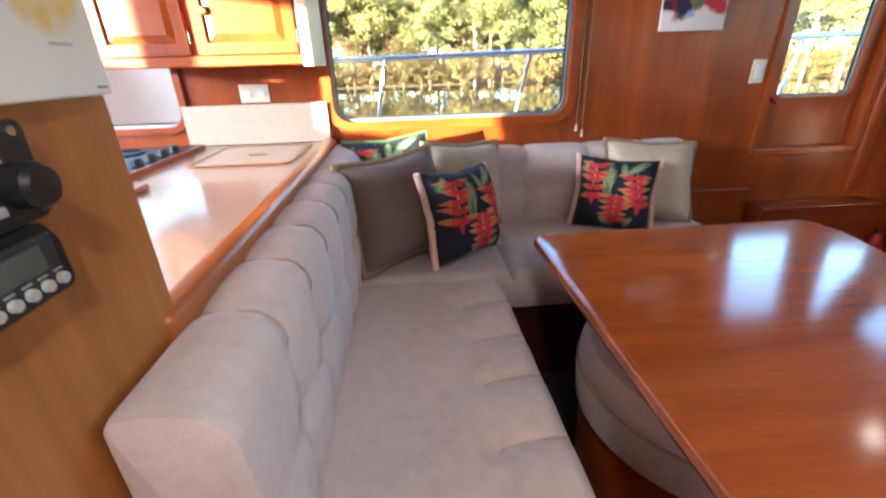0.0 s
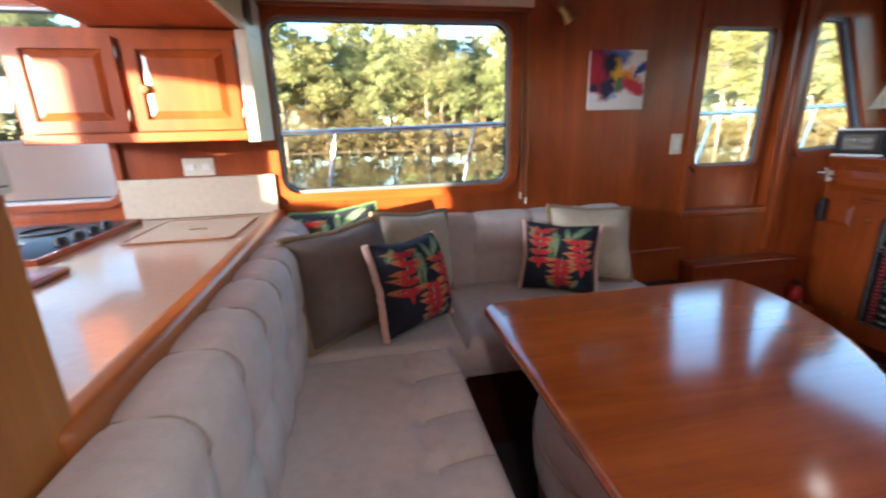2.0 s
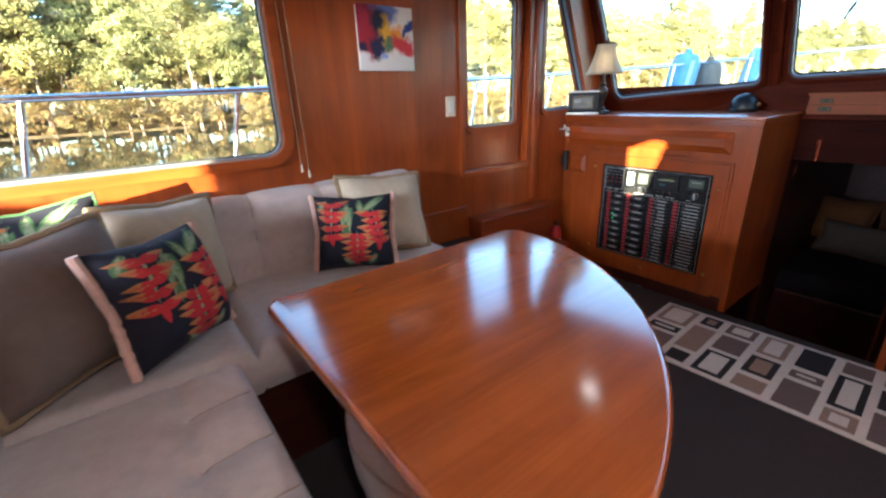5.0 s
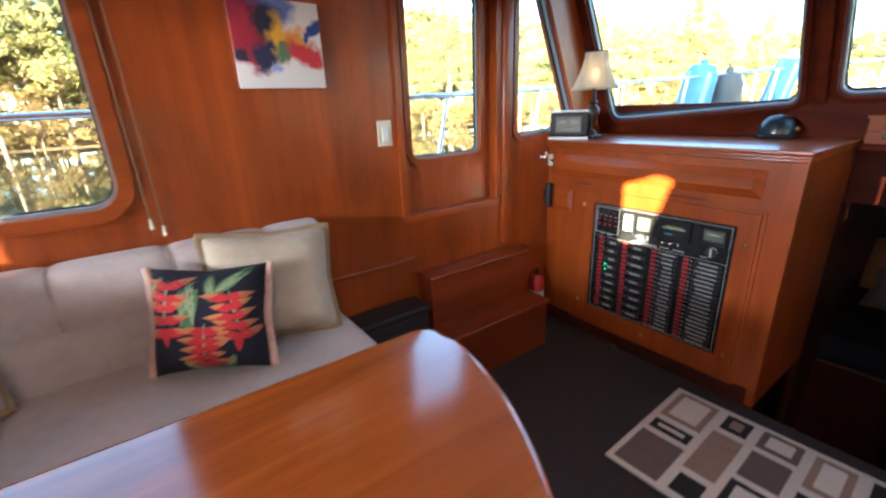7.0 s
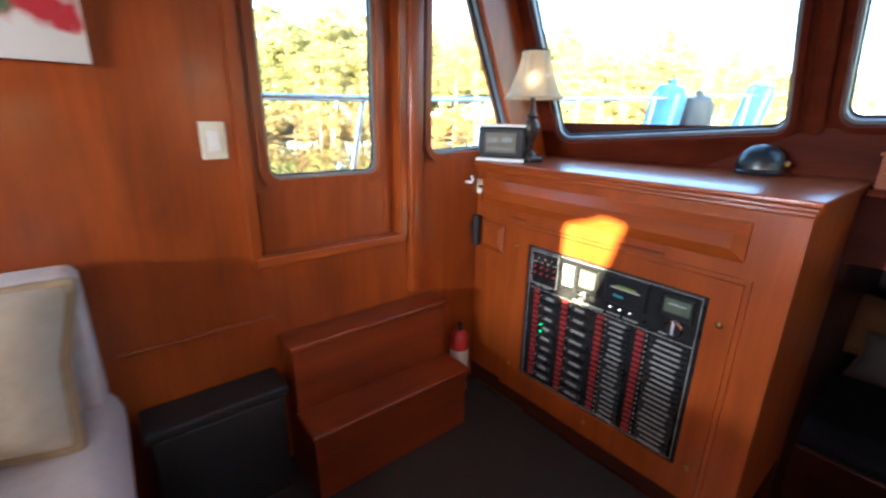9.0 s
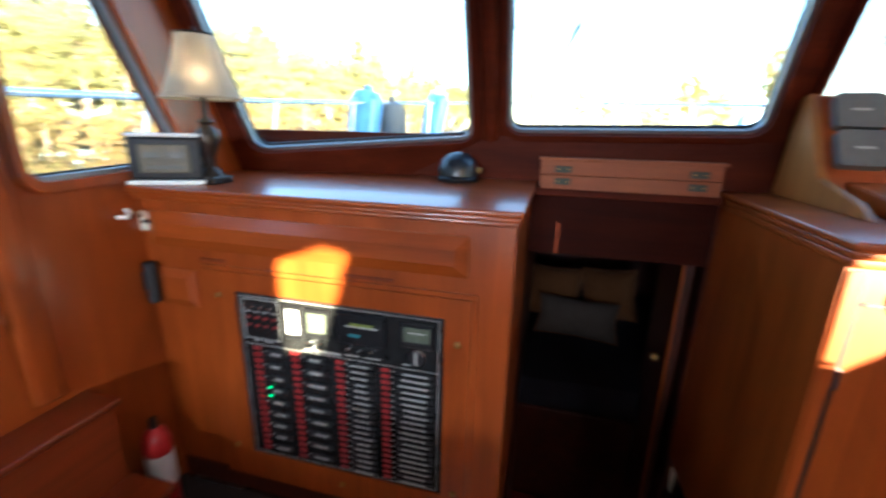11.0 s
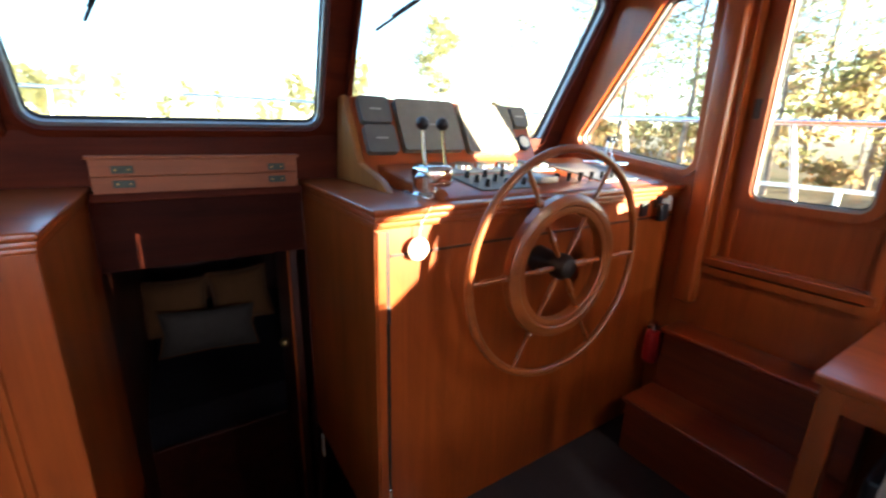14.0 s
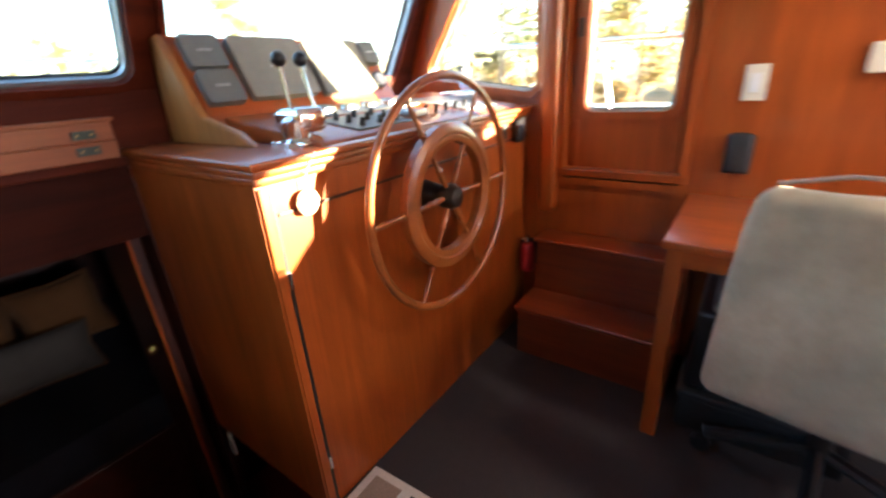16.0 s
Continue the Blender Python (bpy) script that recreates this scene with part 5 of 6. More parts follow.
part("speaker", box(0.3385, 0.346, 2.66, 2.76, 1.66, 1.74, 0.003), BLACK, oc, "small black speaker")
stove = thing("cooktop", "black glass cooktop with four knobs on the galley counter", "cooktop")
part("plate", box(-0.86, -0.225, 2.28, 2.86, 0.9355, 0.951, 0.005), BLACK, stove, "", True)
part("rim", ring_bar(rect(-0.86, -0.225, 2.28, 2.86), on_z(0.9355), 0.012, (0, 0, 0.018)), WOOD_Y, stove, "wooden rim")
for k in range(4):
    part("knob", cyl((-0.262, 2.46 + 0.085 * k, 0.9515), (-0.262, 2.46 + 0.085 * k, 0.978), 0.021, 0.017, 18, None, 0.004), BLACK, stove, "black knob", True)
for x, y in ((-0.45, 2.44), (-0.45, 2.70), (-0.70, 2.44), (-0.70, 2.70)):
    part("burner", tube([(x + 0.075 * math.cos(a), y + 0.075 * math.sin(a), 0.9545) for a in [2 * math.pi * k / 28 for k in range(28)]], 0.004, 6, True), BRONZE, stove, "", True)
bd = solo("cutting_board", box(-0.36, -0.085, 2.05, 2.19, 0.9355, 0.952, 0.006, 3), WOOD_X, "wooden cutting board on the galley counter", "board", smooth=True)

# ---- radios and picture on the tall bulkhead ----
RX = 0.3305
vhf = thing("vhf_radio", "black marine radio with a large tuning knob on the wood bulkhead", "radio")
part("bezel", slab(rounded([(1.155, 1.131), (1.349, 1.131), (1.353, 1.212), (1.155, 1.212)], 0.010), [], on_x(RX), (0.016, 0, 0)), BLACK, vhf, "", True)
part("face", box(RX + 0.0161, RX + 0.024, 1.170, 1.318, 1.139, 1.204, 0.003), BLACK_SOFT, vhf)
part("screen", box(RX + 0.0242, RX + 0.0255, 1.200, 1.285, 1.170, 1.198, 0.001), SCREEN, vhf)
part("tuning_knob", lathe([(0.019, 0), (0.019, 0.016), (0.015, 0.021), (0.004, 0.022)], 24, None, Matrix.Translation((RX + 0.0243, 1.318, 1.163)) @ Matrix.Rotation(radians(90), 4, "Y")), BLACK, vhf, "round black knob", True)
for y in (1.215, 1.240, 1.265, 1.290):
    part("button", box(RX + 0.0242, RX + 0.028, y - 0.007, y + 0.007, 1.145, 1.153, 0.0015), LABEL_GREY, vhf)
part("lettering_bar", box(RX + 0.0242, RX + 0.0248, 1.296, 1.312, 1.183, 1.187), LABEL_GREY, vhf)
for y, z in ((1.340, 1.203), (1.340, 1.140)):
    part("screw", cyl((RX + 0.0161, y, z), (RX + 0.0175, y, z), 0.004, None, 10), STEEL, vhf)
st = thing("car_stereo", "black stereo head unit with a grey display and round buttons", "stereo")
part("bezel", slab(rounded([(1.120, 1.064), (1.334, 1.064), (1.334, 1.108), (1.322, 1.128), (1.120, 1.128)], 0.008), [], on_x(RX), (0.014, 0, 0)), BLACK, st, "", True)
part("face", box(RX + 0.0141, RX + 0.022, 1.13, 1.318, 1.070, 1.121, 0.003), BLACK_SOFT, st)
part("screen", box(RX + 0.0222, RX + 0.0235, 1.18, 1.302, 1.092, 1.115, 0.001), plain("grey_display", (0.09, 0.10, 0.09), 0.2), st, "dull grey display")
for k in range(7):
    y = 1.310 - 0.0165 * k
    part("button", cyl((RX + 0.0222, y, 1.080), (RX + 0.0265, y, 1.080), 0.0055, 0.005, 14), LABEL_GREY, st, "round silver button", True)
    part("button_label", box(RX + 0.0222, RX + 0.0226, y - 0.005, y + 0.005, 1.0875, 1.0890), LABEL_GREY, st)


vhf.location.y, st.location.y = -0.026, -0.014


def art_mat(name, blobs, scale, base=(0.78, 0.77, 0.74), soft=0.35, axis="xz"):
    """Paper or canvas with washes of colour; each blob: u, v, radius, colour."""
    m, n, l, b = mat(name, 0.7)
    v = coords(n, l, (1, 1, 1))
    nz = n.new("ShaderNodeTexNoise")
    nz.inputs["Scale"].default_value, nz.inputs["Detail"].default_value = scale, 5
    l.new(v, nz.inputs["Vector"])
    mx = n.new("ShaderNodeVectorMath")
    mx.operation = "MULTIPLY_ADD"
    l.new(nz.outputs["Color"], mx.inputs[0])
    mx.inputs[1].default_value = (0.16, 0.16, 0.16)
    l.new(v, mx.inputs[2])
    col = base
    for cu, cv, r, c in blobs:
        sub = n.new("ShaderNodeVectorMath")
        sub.operation = "DISTANCE"
        flat = n.new("ShaderNodeVectorMath")
        flat.operation = "MULTIPLY"
        l.new(mx.outputs[0], flat.inputs[0])
        flat.inputs[1].default_value = (1, 0, 1) if axis == "xz" else (0, 1, 1)
        l.new(flat.outputs[0], sub.inputs[0])
        sub.inputs[1].default_value = (cu + 0.08, 0, cv + 0.08) if axis == "xz" else (0, cu + 0.08, cv + 0.08)
        mr = n.new("ShaderNodeMapRange")
        mr.inputs[1].default_value, mr.inputs[2].default_value, mr.inputs[3].default_value, mr.inputs[4].default_value = r * (1 - soft), r * (1 + soft), 1.0, 0.0
        l.new(sub.outputs["Value"], mr.inputs[0])
        col = blend(n, l, mr.outputs[0], col, c)
    l.new(col, b.inputs["Base Color"])
    bump(n, l, b, noise_tex(n, l, v, 700, 2), 0.15, 0.0006)
    return m


WASH = art_mat("watercolour", [(1.40, 1.335, 0.035, (0.75, 0.52, 0.12)), (1.36, 1.36, 0.03, (0.70, 0.30, 0.06)), (1.43, 1.33, 0.02, (0.80, 0.62, 0.22)), (1.33, 1.34, 0.03, (0.62, 0.35, 0.08))], 14, (0.74, 0.74, 0.72), 0.4, "yz")
pic = thing("watercolour_sheet", "white watercolour sheet with yellow and orange washes on the bulkhead", "picture")
part("sheet", box(RX, RX + 0.012, 1.06, 1.464, 1.222, 1.62, 0.002), WASH, pic)
part("signature", box(RX + 0.0121, RX + 0.0124, 1.395, 1.425, 1.268, 1.271), LABEL_GREY, pic, "faint grey scribble")
part("signature", box(RX + 0.0121, RX + 0.0124, 1.440, 1.458, 1.229, 1.231), GREY_COVER, pic)
ABS = art_mat("abstract_canvas", [(1.83, 1.595, 0.105, (0.09, 0.012, 0.05)), (1.945, 1.60, 0.058, (0.13, 0.20, 0.52)), (1.83, 1.520, 0.095, (0.36, 0.02, 0.045)), (1.915, 1.545, 0.060, (0.012, 0.018, 0.045)), (1.86, 1.455, 0.055, (0.34, 0.015, 0.035)), (1.965, 1.510, 0.055, (0.75, 0.42, 0.03)),
                                 (1.91, 1.450, 0.045, (0.018, 0.022, 0.07)), (2.03, 1.520, 0.036, (0.75, 0.30, 0.03)), (1.975, 1.470, 0.026, (0.08, 0.20, 0.10)), (2.035, 1.472, 0.048, (0.58, 0.03, 0.05)), (2.08, 1.545, 0.026, (0.03, 0.06, 0.28)), (1.82, 1.455, 0.030, (0.03, 0.02, 0.05)), (1.955, 1.415, 0.026, (0.30, 0.38, 0.72))], 13, (0.78, 0.77, 0.76), 0.28)
pic = thing("abstract_painting", "unframed abstract canvas in red, navy, yellow and white", "painting")
part("canvas", box(1.806, 2.100, PORT - 0.022, PORT - 0.0165, 1.349, 1.622, 0.002), ABS, pic, "painted canvas face", True)
part("stretcher", box(1.809, 2.097, PORT - 0.0163, PORT - 0.0005, 1.352, 1.619), PAPER, pic, "white wrapped canvas edge")

# ---- blind head rail and cords, reading spot ----
bl = thing("window_blind", "raised blind with a cream head rail and two cords", "blind")
part("head_rail", box(0.300, 1.500, PORT - 0.055, PORT - 0.019, 1.785, 1.835, 0.004), SPLASH, bl)
part("stack", box(0.310, 1.490, PORT - 0.050, PORT - 0.019, 1.770, 1.7845, 0.003), WOOD_X, bl)
for x, z in ((1.470, 0.945), (1.500, 0.918)):
    c = part("cord", tube([(x - 0.015, PORT - 0.030, 1.784), (x - 0.005, PORT - 0.020, 1.4), (x, PORT - 0.014, z + 0.02)], 0.0018, 6), TRIM_TAN, bl, "thin cord", True)
    part("tassel", cyl((x, PORT - 0.014, z + 0.02), (x, PORT - 0.014, z - 0.012), 0.0035, 0.006, 10), IVORY, c, "", True)
sp = thing("brass_spotlight", "small brass reading spotlight on the cabin wall", "lamp")
part("base", lathe([(0.024, 0), (0.024, 0.008), (0.012, 0.014)], 20, None, Matrix.Translation((1.65, PORT - 0.0005, 1.80)) @ Matrix.Rotation(radians(90), 4, "X")), BRASS, sp, "", True)
part("arm", tube([(1.65, PORT - 0.014, 1.80), (1.65, PORT - 0.05, 1.80), (1.645, PORT - 0.06, 1.785)], 0.005, 8), BRASS, sp, "", True)
part("head", lathe([(0.012, 0.0), (0.020, 0.012), (0.024, 0.05), (0.033, 0.075), (0.030, 0.075), (0.020, 0.05)], 20, None, Matrix.Translation((1.625, PORT - 0.06, 1.79)) @ Matrix.Rotation(radians(142), 4, "Y")), BRASS, sp, "flared brass head", True)

# ---- ceiling light, and two added fixtures for the fill lamps ----
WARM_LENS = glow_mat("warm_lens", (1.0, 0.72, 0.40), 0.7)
for lx, ly, watts in CEILING_AND_FILL_LIGHTS:
    cl = thing("ceiling_light", "small round warm ceiling light with a brass ring, lit; two of the three added as fill", "lamp", "ceiling lights", (lx, ly, TOP))
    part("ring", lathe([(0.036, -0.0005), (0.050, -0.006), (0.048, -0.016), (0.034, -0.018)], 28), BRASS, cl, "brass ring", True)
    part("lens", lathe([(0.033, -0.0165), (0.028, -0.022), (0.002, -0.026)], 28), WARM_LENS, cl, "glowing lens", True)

# ---- pillows ----
def pillow(label, centre, w, h, yaw, lean, roll, cloth, edge_mat, fringe=0.012, puff=0.075, group="pillows on the settee", sides=4):
    """A stuffed pillow that stands on its lower edge; centre is the middle of the pillow. Returns the thing and its surface."""
    p = thing("throw_pillow", label, "pillow", group)
    p.matrix_world = Matrix.Translation(centre) @ Matrix.Rotation(radians(yaw), 4, "Z") @ Matrix.Rotation(radians(-lean), 4, "X") @ Matrix.Rotation(radians(roll), 4, "Y")
    n = 26
    seed = Vector(centre) * 7

    def shape(u, v, side):
        pinch = 1 - 0.075 * (1 - abs(u)) ** 0.8 * abs(v) ** 3 - 0.03 * (1 - abs(u)) * abs(v)
        pinch2 = 1 - 0.075 * (1 - abs(v)) ** 0.8 * abs(u) ** 3 - 0.03 * (1 - abs(v)) * abs(u)
        d = puff * (max(0, 1 - u ** 4) * max(0, 1 - v ** 4)) ** 0.62
        q = Vector((u * w / 2 * pinch2, side * d, v * h / 2 * pinch))
        q.y += 0.010 * noise.noise(q * 9 + seed) * (1 - u * u) * (1 - v * v)
        return q
    bm2 = bmesh.new()
    for side in (-1, 1):
        g = [[bm2.verts.new(shape(-1 + 2 * i / n, -1 + 2 * j / n, side)) for j in range(n + 1)] for i in range(n + 1)]
        for i in range(n):
            for j in range(n):
                bm2.faces.new((g[i][j], g[i + 1][j], g[i + 1][j + 1], g[i][j + 1]))
    bmesh.ops.remove_doubles(bm2, verts=bm2.verts, dist=0.0004)
    part("cover", bm2, cloth, p, "", True)
    edge = [shape(-1 + 2 * k / n, -1, 1) for k in range(n)] + [shape(1, -1 + 2 * k / n, 1) for k in range(n)] + [shape(1 - 2 * k / n, 1, 1) for k in range(n)] + [shape(-1, 1 - 2 * k / n, 1) for k in range(n)]
    rr = random.Random(round(centre[0] * 100))
    if sides == 4:
        part("fringe", tube([e * (1 + rr.uniform(-0.008, 0.012)) for e in edge], fringe, 7, True), edge_mat, p, "brushed edging", True)
    else:
        for sx in (1, -1):
            line_ = [shape(sx, -1 + 2 * k / n, 1) + Vector((sx * fringe * 0.6, rr.uniform(-0.003, 0.003), 0)) for k in range(n + 1)]
            part("fringe", tube([e * (1 + rr.uniform(-0.010, 0.014)) for e in line_], fringe, 7), edge_mat, p, "ruffled pink side edging", True)
    return p, shape


def petal(shape, side, pts, lift=0.0016):
    """A flat printed shape laid over the pillow's face."""
    bm2 = bmesh.new()
    cx, cy = sum(p[0] for p in pts) / len(pts), sum(p[1] for p in pts) / len(pts)
    c = shape(cx, cy, side) + Vector((0, side * lift, 0))
    cv = bm2.verts.new(c)
    mid = [bm2.verts.new(shape((u + cx) / 2, (v + cy) / 2, side) + Vector((0, side * lift, 0))) for u, v in pts]
    rim = [bm2.verts.new(shape(u, v, side) + Vector((0, side * lift * 0.9, 0))) for u, v in pts]
    k = len(pts)
    for i in range(k):
        bm2.faces.new((mid[i - 1], mid[i], rim[i], rim[i - 1]))
        bm2.faces.new((cv, mid[i], mid[i - 1]))
    return bm2


def leaf_pts(u, v, length, width, ang, n=7):
    ca, sa = math.cos(ang), math.sin(ang)
    out = []
    for side in (1, -1):
        for k in range(n):
            t = k / n if side == 1 else 1 - k / n
            a, b = length * t, side * width * math.sin(math.pi * t ** 0.8)
            out.append((max(-0.97, min(0.97, u + a * ca - b * sa)), max(-0.97, min(0.97, v + a * sa + b * ca))))
    return out


def tropical(p, shape, side, seed, green_only=False):
    rr = random.Random(seed)
    pieces = []
    for u, v, ln, wd, ang in ((-0.16, 0.95, 1.15, 0.17, -1.62), (0.20, 0.50, 0.78, 0.11, 0.66), (0.12, 0.93, 0.60, 0.09, -1.45), (0.02, -0.97, 0.45, 0.13, 2.4), (0.30, -0.95, 0.40, 0.10, 1.0), (-0.90, 0.55, 0.40, 0.09, 0.9)):
        pieces.append(("leaf_print", leaf_pts(u, v, ln, wd, ang), GREEN_CLOTH))
        for q in (-1, 1):
            pieces.append(("leaf_print", leaf_pts(u + 0.05 * math.cos(ang), v + 0.05 * math.sin(ang), ln * 0.85, wd * 0.38, ang + q * 0.10), LEAFPALE_CLOTH))
    for u0, v0, u1, v1, count in ((-0.52, 0.66, -0.58, -0.10, 5), (0.46, 0.42, 0.62, -0.28, 5), (0.06, -0.16, 0.04, -0.78, 5)):
        pieces.append(("stem_print", leaf_pts(u0, v0 + 0.18, math.hypot(u1 - u0, v1 - v0) + 0.15, 0.025, math.atan2(v1 - v0, u1 - u0)), LEAFPALE_CLOTH))
        for k in range(count):
            t = k / (count - 1)
            u, v = u0 + (u1 - u0) * t, v0 + (v1 - v0) * t
            for s in (-1, 1):
                up_ = rr.uniform(0.0, 0.45) - 0.25 * t
                a = up_ if s > 0 else math.pi - up_
                ln = rr.uniform(0.30, 0.44)
                pieces.append(("petal_edge_print", leaf_pts(u, v + 0.012, ln * 1.14, 0.066, a + 0.06 * s), YELLOW_CLOTH))
                pieces.append(("petal_print", leaf_pts(u - 0.04 * s, v, ln, 0.086, a), GREEN_CLOTH if green_only and k % 2 else RED_CLOTH))
        pieces.append(("petal_print", leaf_pts(u1, v1 + 0.05, 0.34, 0.07, -math.pi / 2 + rr.uniform(-0.2, 0.2)), RED_CLOTH))
    for i, (nm, pts, m) in enumerate(pieces):
        part(nm, petal(shape, side, pts, 0.0008 + 0.00006 * i), m, p, "", True)


pillow("taupe linen throw pillow with tan brushed edging in the settee corner", (0.612, 2.440, 0.755), 0.410, 0.390, 36, 15, -2, TAUPE, TRIM_TAN, 0.014, 0.105)
p, s = pillow("black floral throw pillow with red heliconia flowers and a pink fringe", (0.848, 2.420, 0.732), 0.340, 0.338, 41, 16, 3, BLACK_CLOTH, PINK_FRINGE, 0.013, 0.092, sides=2)
tropical(p, s, -1, 3)
pillow("cream linen throw pillow with tan brushed edging, leaning in the corner", (0.897, 2.715, 0.755), 0.380, 0.365, 28, 13, 5, CREAM, TRIM_TAN, 0.014, 0.090)
p, s = pillow("dark tropical leaf throw pillow behind the taupe pillow", (0.575, 2.725, 0.785), 0.375, 0.380, -12, 16, -7, BLACK_CLOTH, GREEN_CLOTH, 0.006, 0.070)
tropical(p, s, -1, 8, True)
p, s = pillow("black floral throw pillow with red heliconia flowers and a pink fringe", (1.558, 2.660, 0.700), 0.325, 0.314, -26, 18, 2, BLACK_CLOTH, PINK_FRINGE, 0.012, 0.092, sides=2)
tropical(p, s, -1, 5)
pillow("cream linen throw pillow with tan brushed edging against the cabin side", (1.758, 2.755, 0.725), 0.405, 0.360, -7, 23, 4, CREAM, TRIM_TAN, 0.014, 0.092)
# Bunk linen far darker than real cloth: the cabin's shade is in the colour.
BUNK_SHADED = fabric("shaded_bunk_linen", (0.125, 0.048, 0.015))
for c, w, h, yw, ln, rl, lb in (((5.10, 1.66, 0.225), 0.36, 0.33, -90, 25, 3, "tan linen cushion on the forward bunk, colour darkened for shade"), ((5.12, 1.30, 0.235), 0.34, 0.33, -92, 25, -3, "tan linen cushion on the forward bunk, colour darkened for shade")):
    pillow(lb, c, w, h, yw, ln, rl, BUNK_SHADED, BUNK_SHADED, 0.007, 0.075, "bunk cushions")
pillow("long grey linen bolster cushion on the forward bunk, colour darkened for shade", (4.93, 1.50, 0.125), 0.50, 0.25, -88, 30, 4, fabric("shaded_grey_linen", (0.075, 0.056, 0.045)), BUNK_SHADED, 0.006, 0.075, "bunk cushions")

# ---- decks, rails and fenders outside ----
def mirror_y(p):
    return (p[0], 2.757 - p[1], p[2])


DECK_LINE = [(-3.2, 3.78), (4.5, 3.78), (6.0, 3.50), (7.3, 2.80), (8.3, 1.80), (8.6, 1.378)]


sh = DECK_LINE
outl = sh + [(x, 2.757 - y) for x, y in reversed(sh[:-1])]
side_holes = [(AFT - 0.07, STBD - 0.08), (4.06, STBD - 0.08), (4.06, 0.20), (5.97, 0.20), (5.97, 2.80), (4.06, 2.80), (4.06, PORT + 0.08), (AFT - 0.07, PORT + 0.08)]
solo("deck", slab(outl, [side_holes], on_z(0.55), (0, 0, 0.05)), HULL, "white moulded side and fore deck", "deck", kind="structure")
solo("cabin_trunk", slab([(4.062, 0.10), (5.9, 0.15), (6.6, 0.60), (6.8, 1.378), (6.6, 2.16), (5.9, 2.85), (4.062, 2.88)], [], on_z(0.992), (0, 0, 0.035)), HULL, "white raised foredeck trunk", "deck", kind="structure")
bul = slab(grow(outl, 0.03), [grow(outl, -0.02)], on_z(0.35), (0, 0, 0.42))
solo("bulwark", bul, HULL, "low white bulwark round the deck", "bulwark", kind="structure")
solo("bulwark_aft", box(-3.1, -0.35, 3.74, 3.80, 0.771, 1.275, 0.012), HULL, "tall white bulwark beside the galley", "bulwark", kind="structure")
hull = slab(grow(outl, 0.01), [grow(outl, -0.04)], on_z(-1.6), (0, 0, 1.94))
solo("hull", hull, HULL, "white hull", "hull", kind="structure")
solo("cabin_roof", box(AFT - 0.4, 3.75, STBD - 0.35, PORT + 0.35, TOP + 0.051, TOP + 0.12, 0.02), HULL, "white cabin roof with an overhang", "roof", kind="structure")


def bezier_line(pts, n=8):
    out = []
    for i in range(len(pts) - 1):
        p0, p1, p2, p3 = (Vector(pts[max(0, min(len(pts) - 1, i + k))]) for k in (-1, 0, 1, 2))
        for j in range(n):
            t = j / n
            out.append(0.5 * ((2 * p1) + (-p0 + p2) * t + (2 * p0 - 5 * p1 + 4 * p2 - p3) * t * t + (-p0 + 3 * p1 - 3 * p2 + p3) * t ** 3))
    return out + [Vector(pts[-1])]


rail_pts = [(-0.55, 3.70, 1.275), (1.0, 3.70, 1.290), (3.0, 3.70, 1.335), (4.5, 3.70, 1.385), (5.4, 3.58, 1.425), (6.3, 3.33, 1.470), (7.3, 2.70, 1.530), (8.1, 1.85, 1.580), (8.35, 1.3785, 1.590)]
for nm, f in (("port", lambda p: Vector(p)), ("starboard", lambda p: Vector(mirror_y(p)))):
    rail = thing("deck_rail", "polished stainless guard rail along the side deck", "railing", "deck rails")
    top = [f(p) for p in bezier_line(rail_pts) if nm == "port" or p[0] > 2.2]
    part("top_rail", tube(top, 0.016, 10), STEEL, rail, "", True)
    low = [Vector((p.x, p.y, p.z - 0.30)) for p in top if p.x > 4.4]
    part("lower_wire", tube(low, 0.004, 6), STEEL, rail, "", True)
    for x, y, z in ((-0.40, 3.70, 1.274), (0.565, 3.70, 1.286), (1.445, 3.70, 1.298), (2.33, 3.70, 1.318), (3.22, 3.70, 1.341), (4.12, 3.70, 1.372), (5.05, 3.63, 1.405), (5.9, 3.455, 1.448), (6.8, 3.03, 1.500), (7.6, 2.40, 1.548), (8.2, 1.70, 1.583)):
        if nm == "starboard" and x < 2.3:
            continue
        part("post", tube([f((x, y, z)), f((x - 0.115, y + 0.02, 0.771))], 0.0135, 8), STEEL, rail, "", True)


def fender(c, lean, length, r, stripe, dark=False):
    fd = thing("boat_fender", "grey fender hanging on the bow rail" if dark else "fender in a blue striped cover hanging on the bow rail", "fender", "fenders on the bow rail", c)
    fd.rotation_euler = (radians(lean[0]), radians(lean[1]), 0)
    part("body", lathe([(0.02, 0), (r * 0.7, 0.03), (r, 0.10), (r, length - 0.10), (r * 0.75, length - 0.02), (0.035, length), (0.03, length + 0.04), (0.012, length + 0.05)], 24), GREY_COVER if dark else BLUE, fd, "", True)
    if stripe:
        for k in range(5):
            a = 2 * math.pi * k / 5 + 0.3
            part("stripe", slab(rect(-0.022, 0.022, 0.09, length - 0.09, 0.01), [], lambda u, v: Vector((r * 1.004 * math.cos(a + u / r), r * 1.004 * math.sin(a + u / r), v)), (0.004 * math.cos(a), 0.004 * math.sin(a), 0)), PALE_BLUE, fd, "pale blue stripe")
    part("line", tube([(0, 0, length + 0.045), (0.02, 0.03, length + 0.10)], 0.005, 6), BLACK, fd)


fender((6.10, 3.50, 1.02), (4, 10), 0.56, 0.145, True)
fender((6.45, 3.31, 1.01), (2, -8), 0.48, 0.130, False, True)
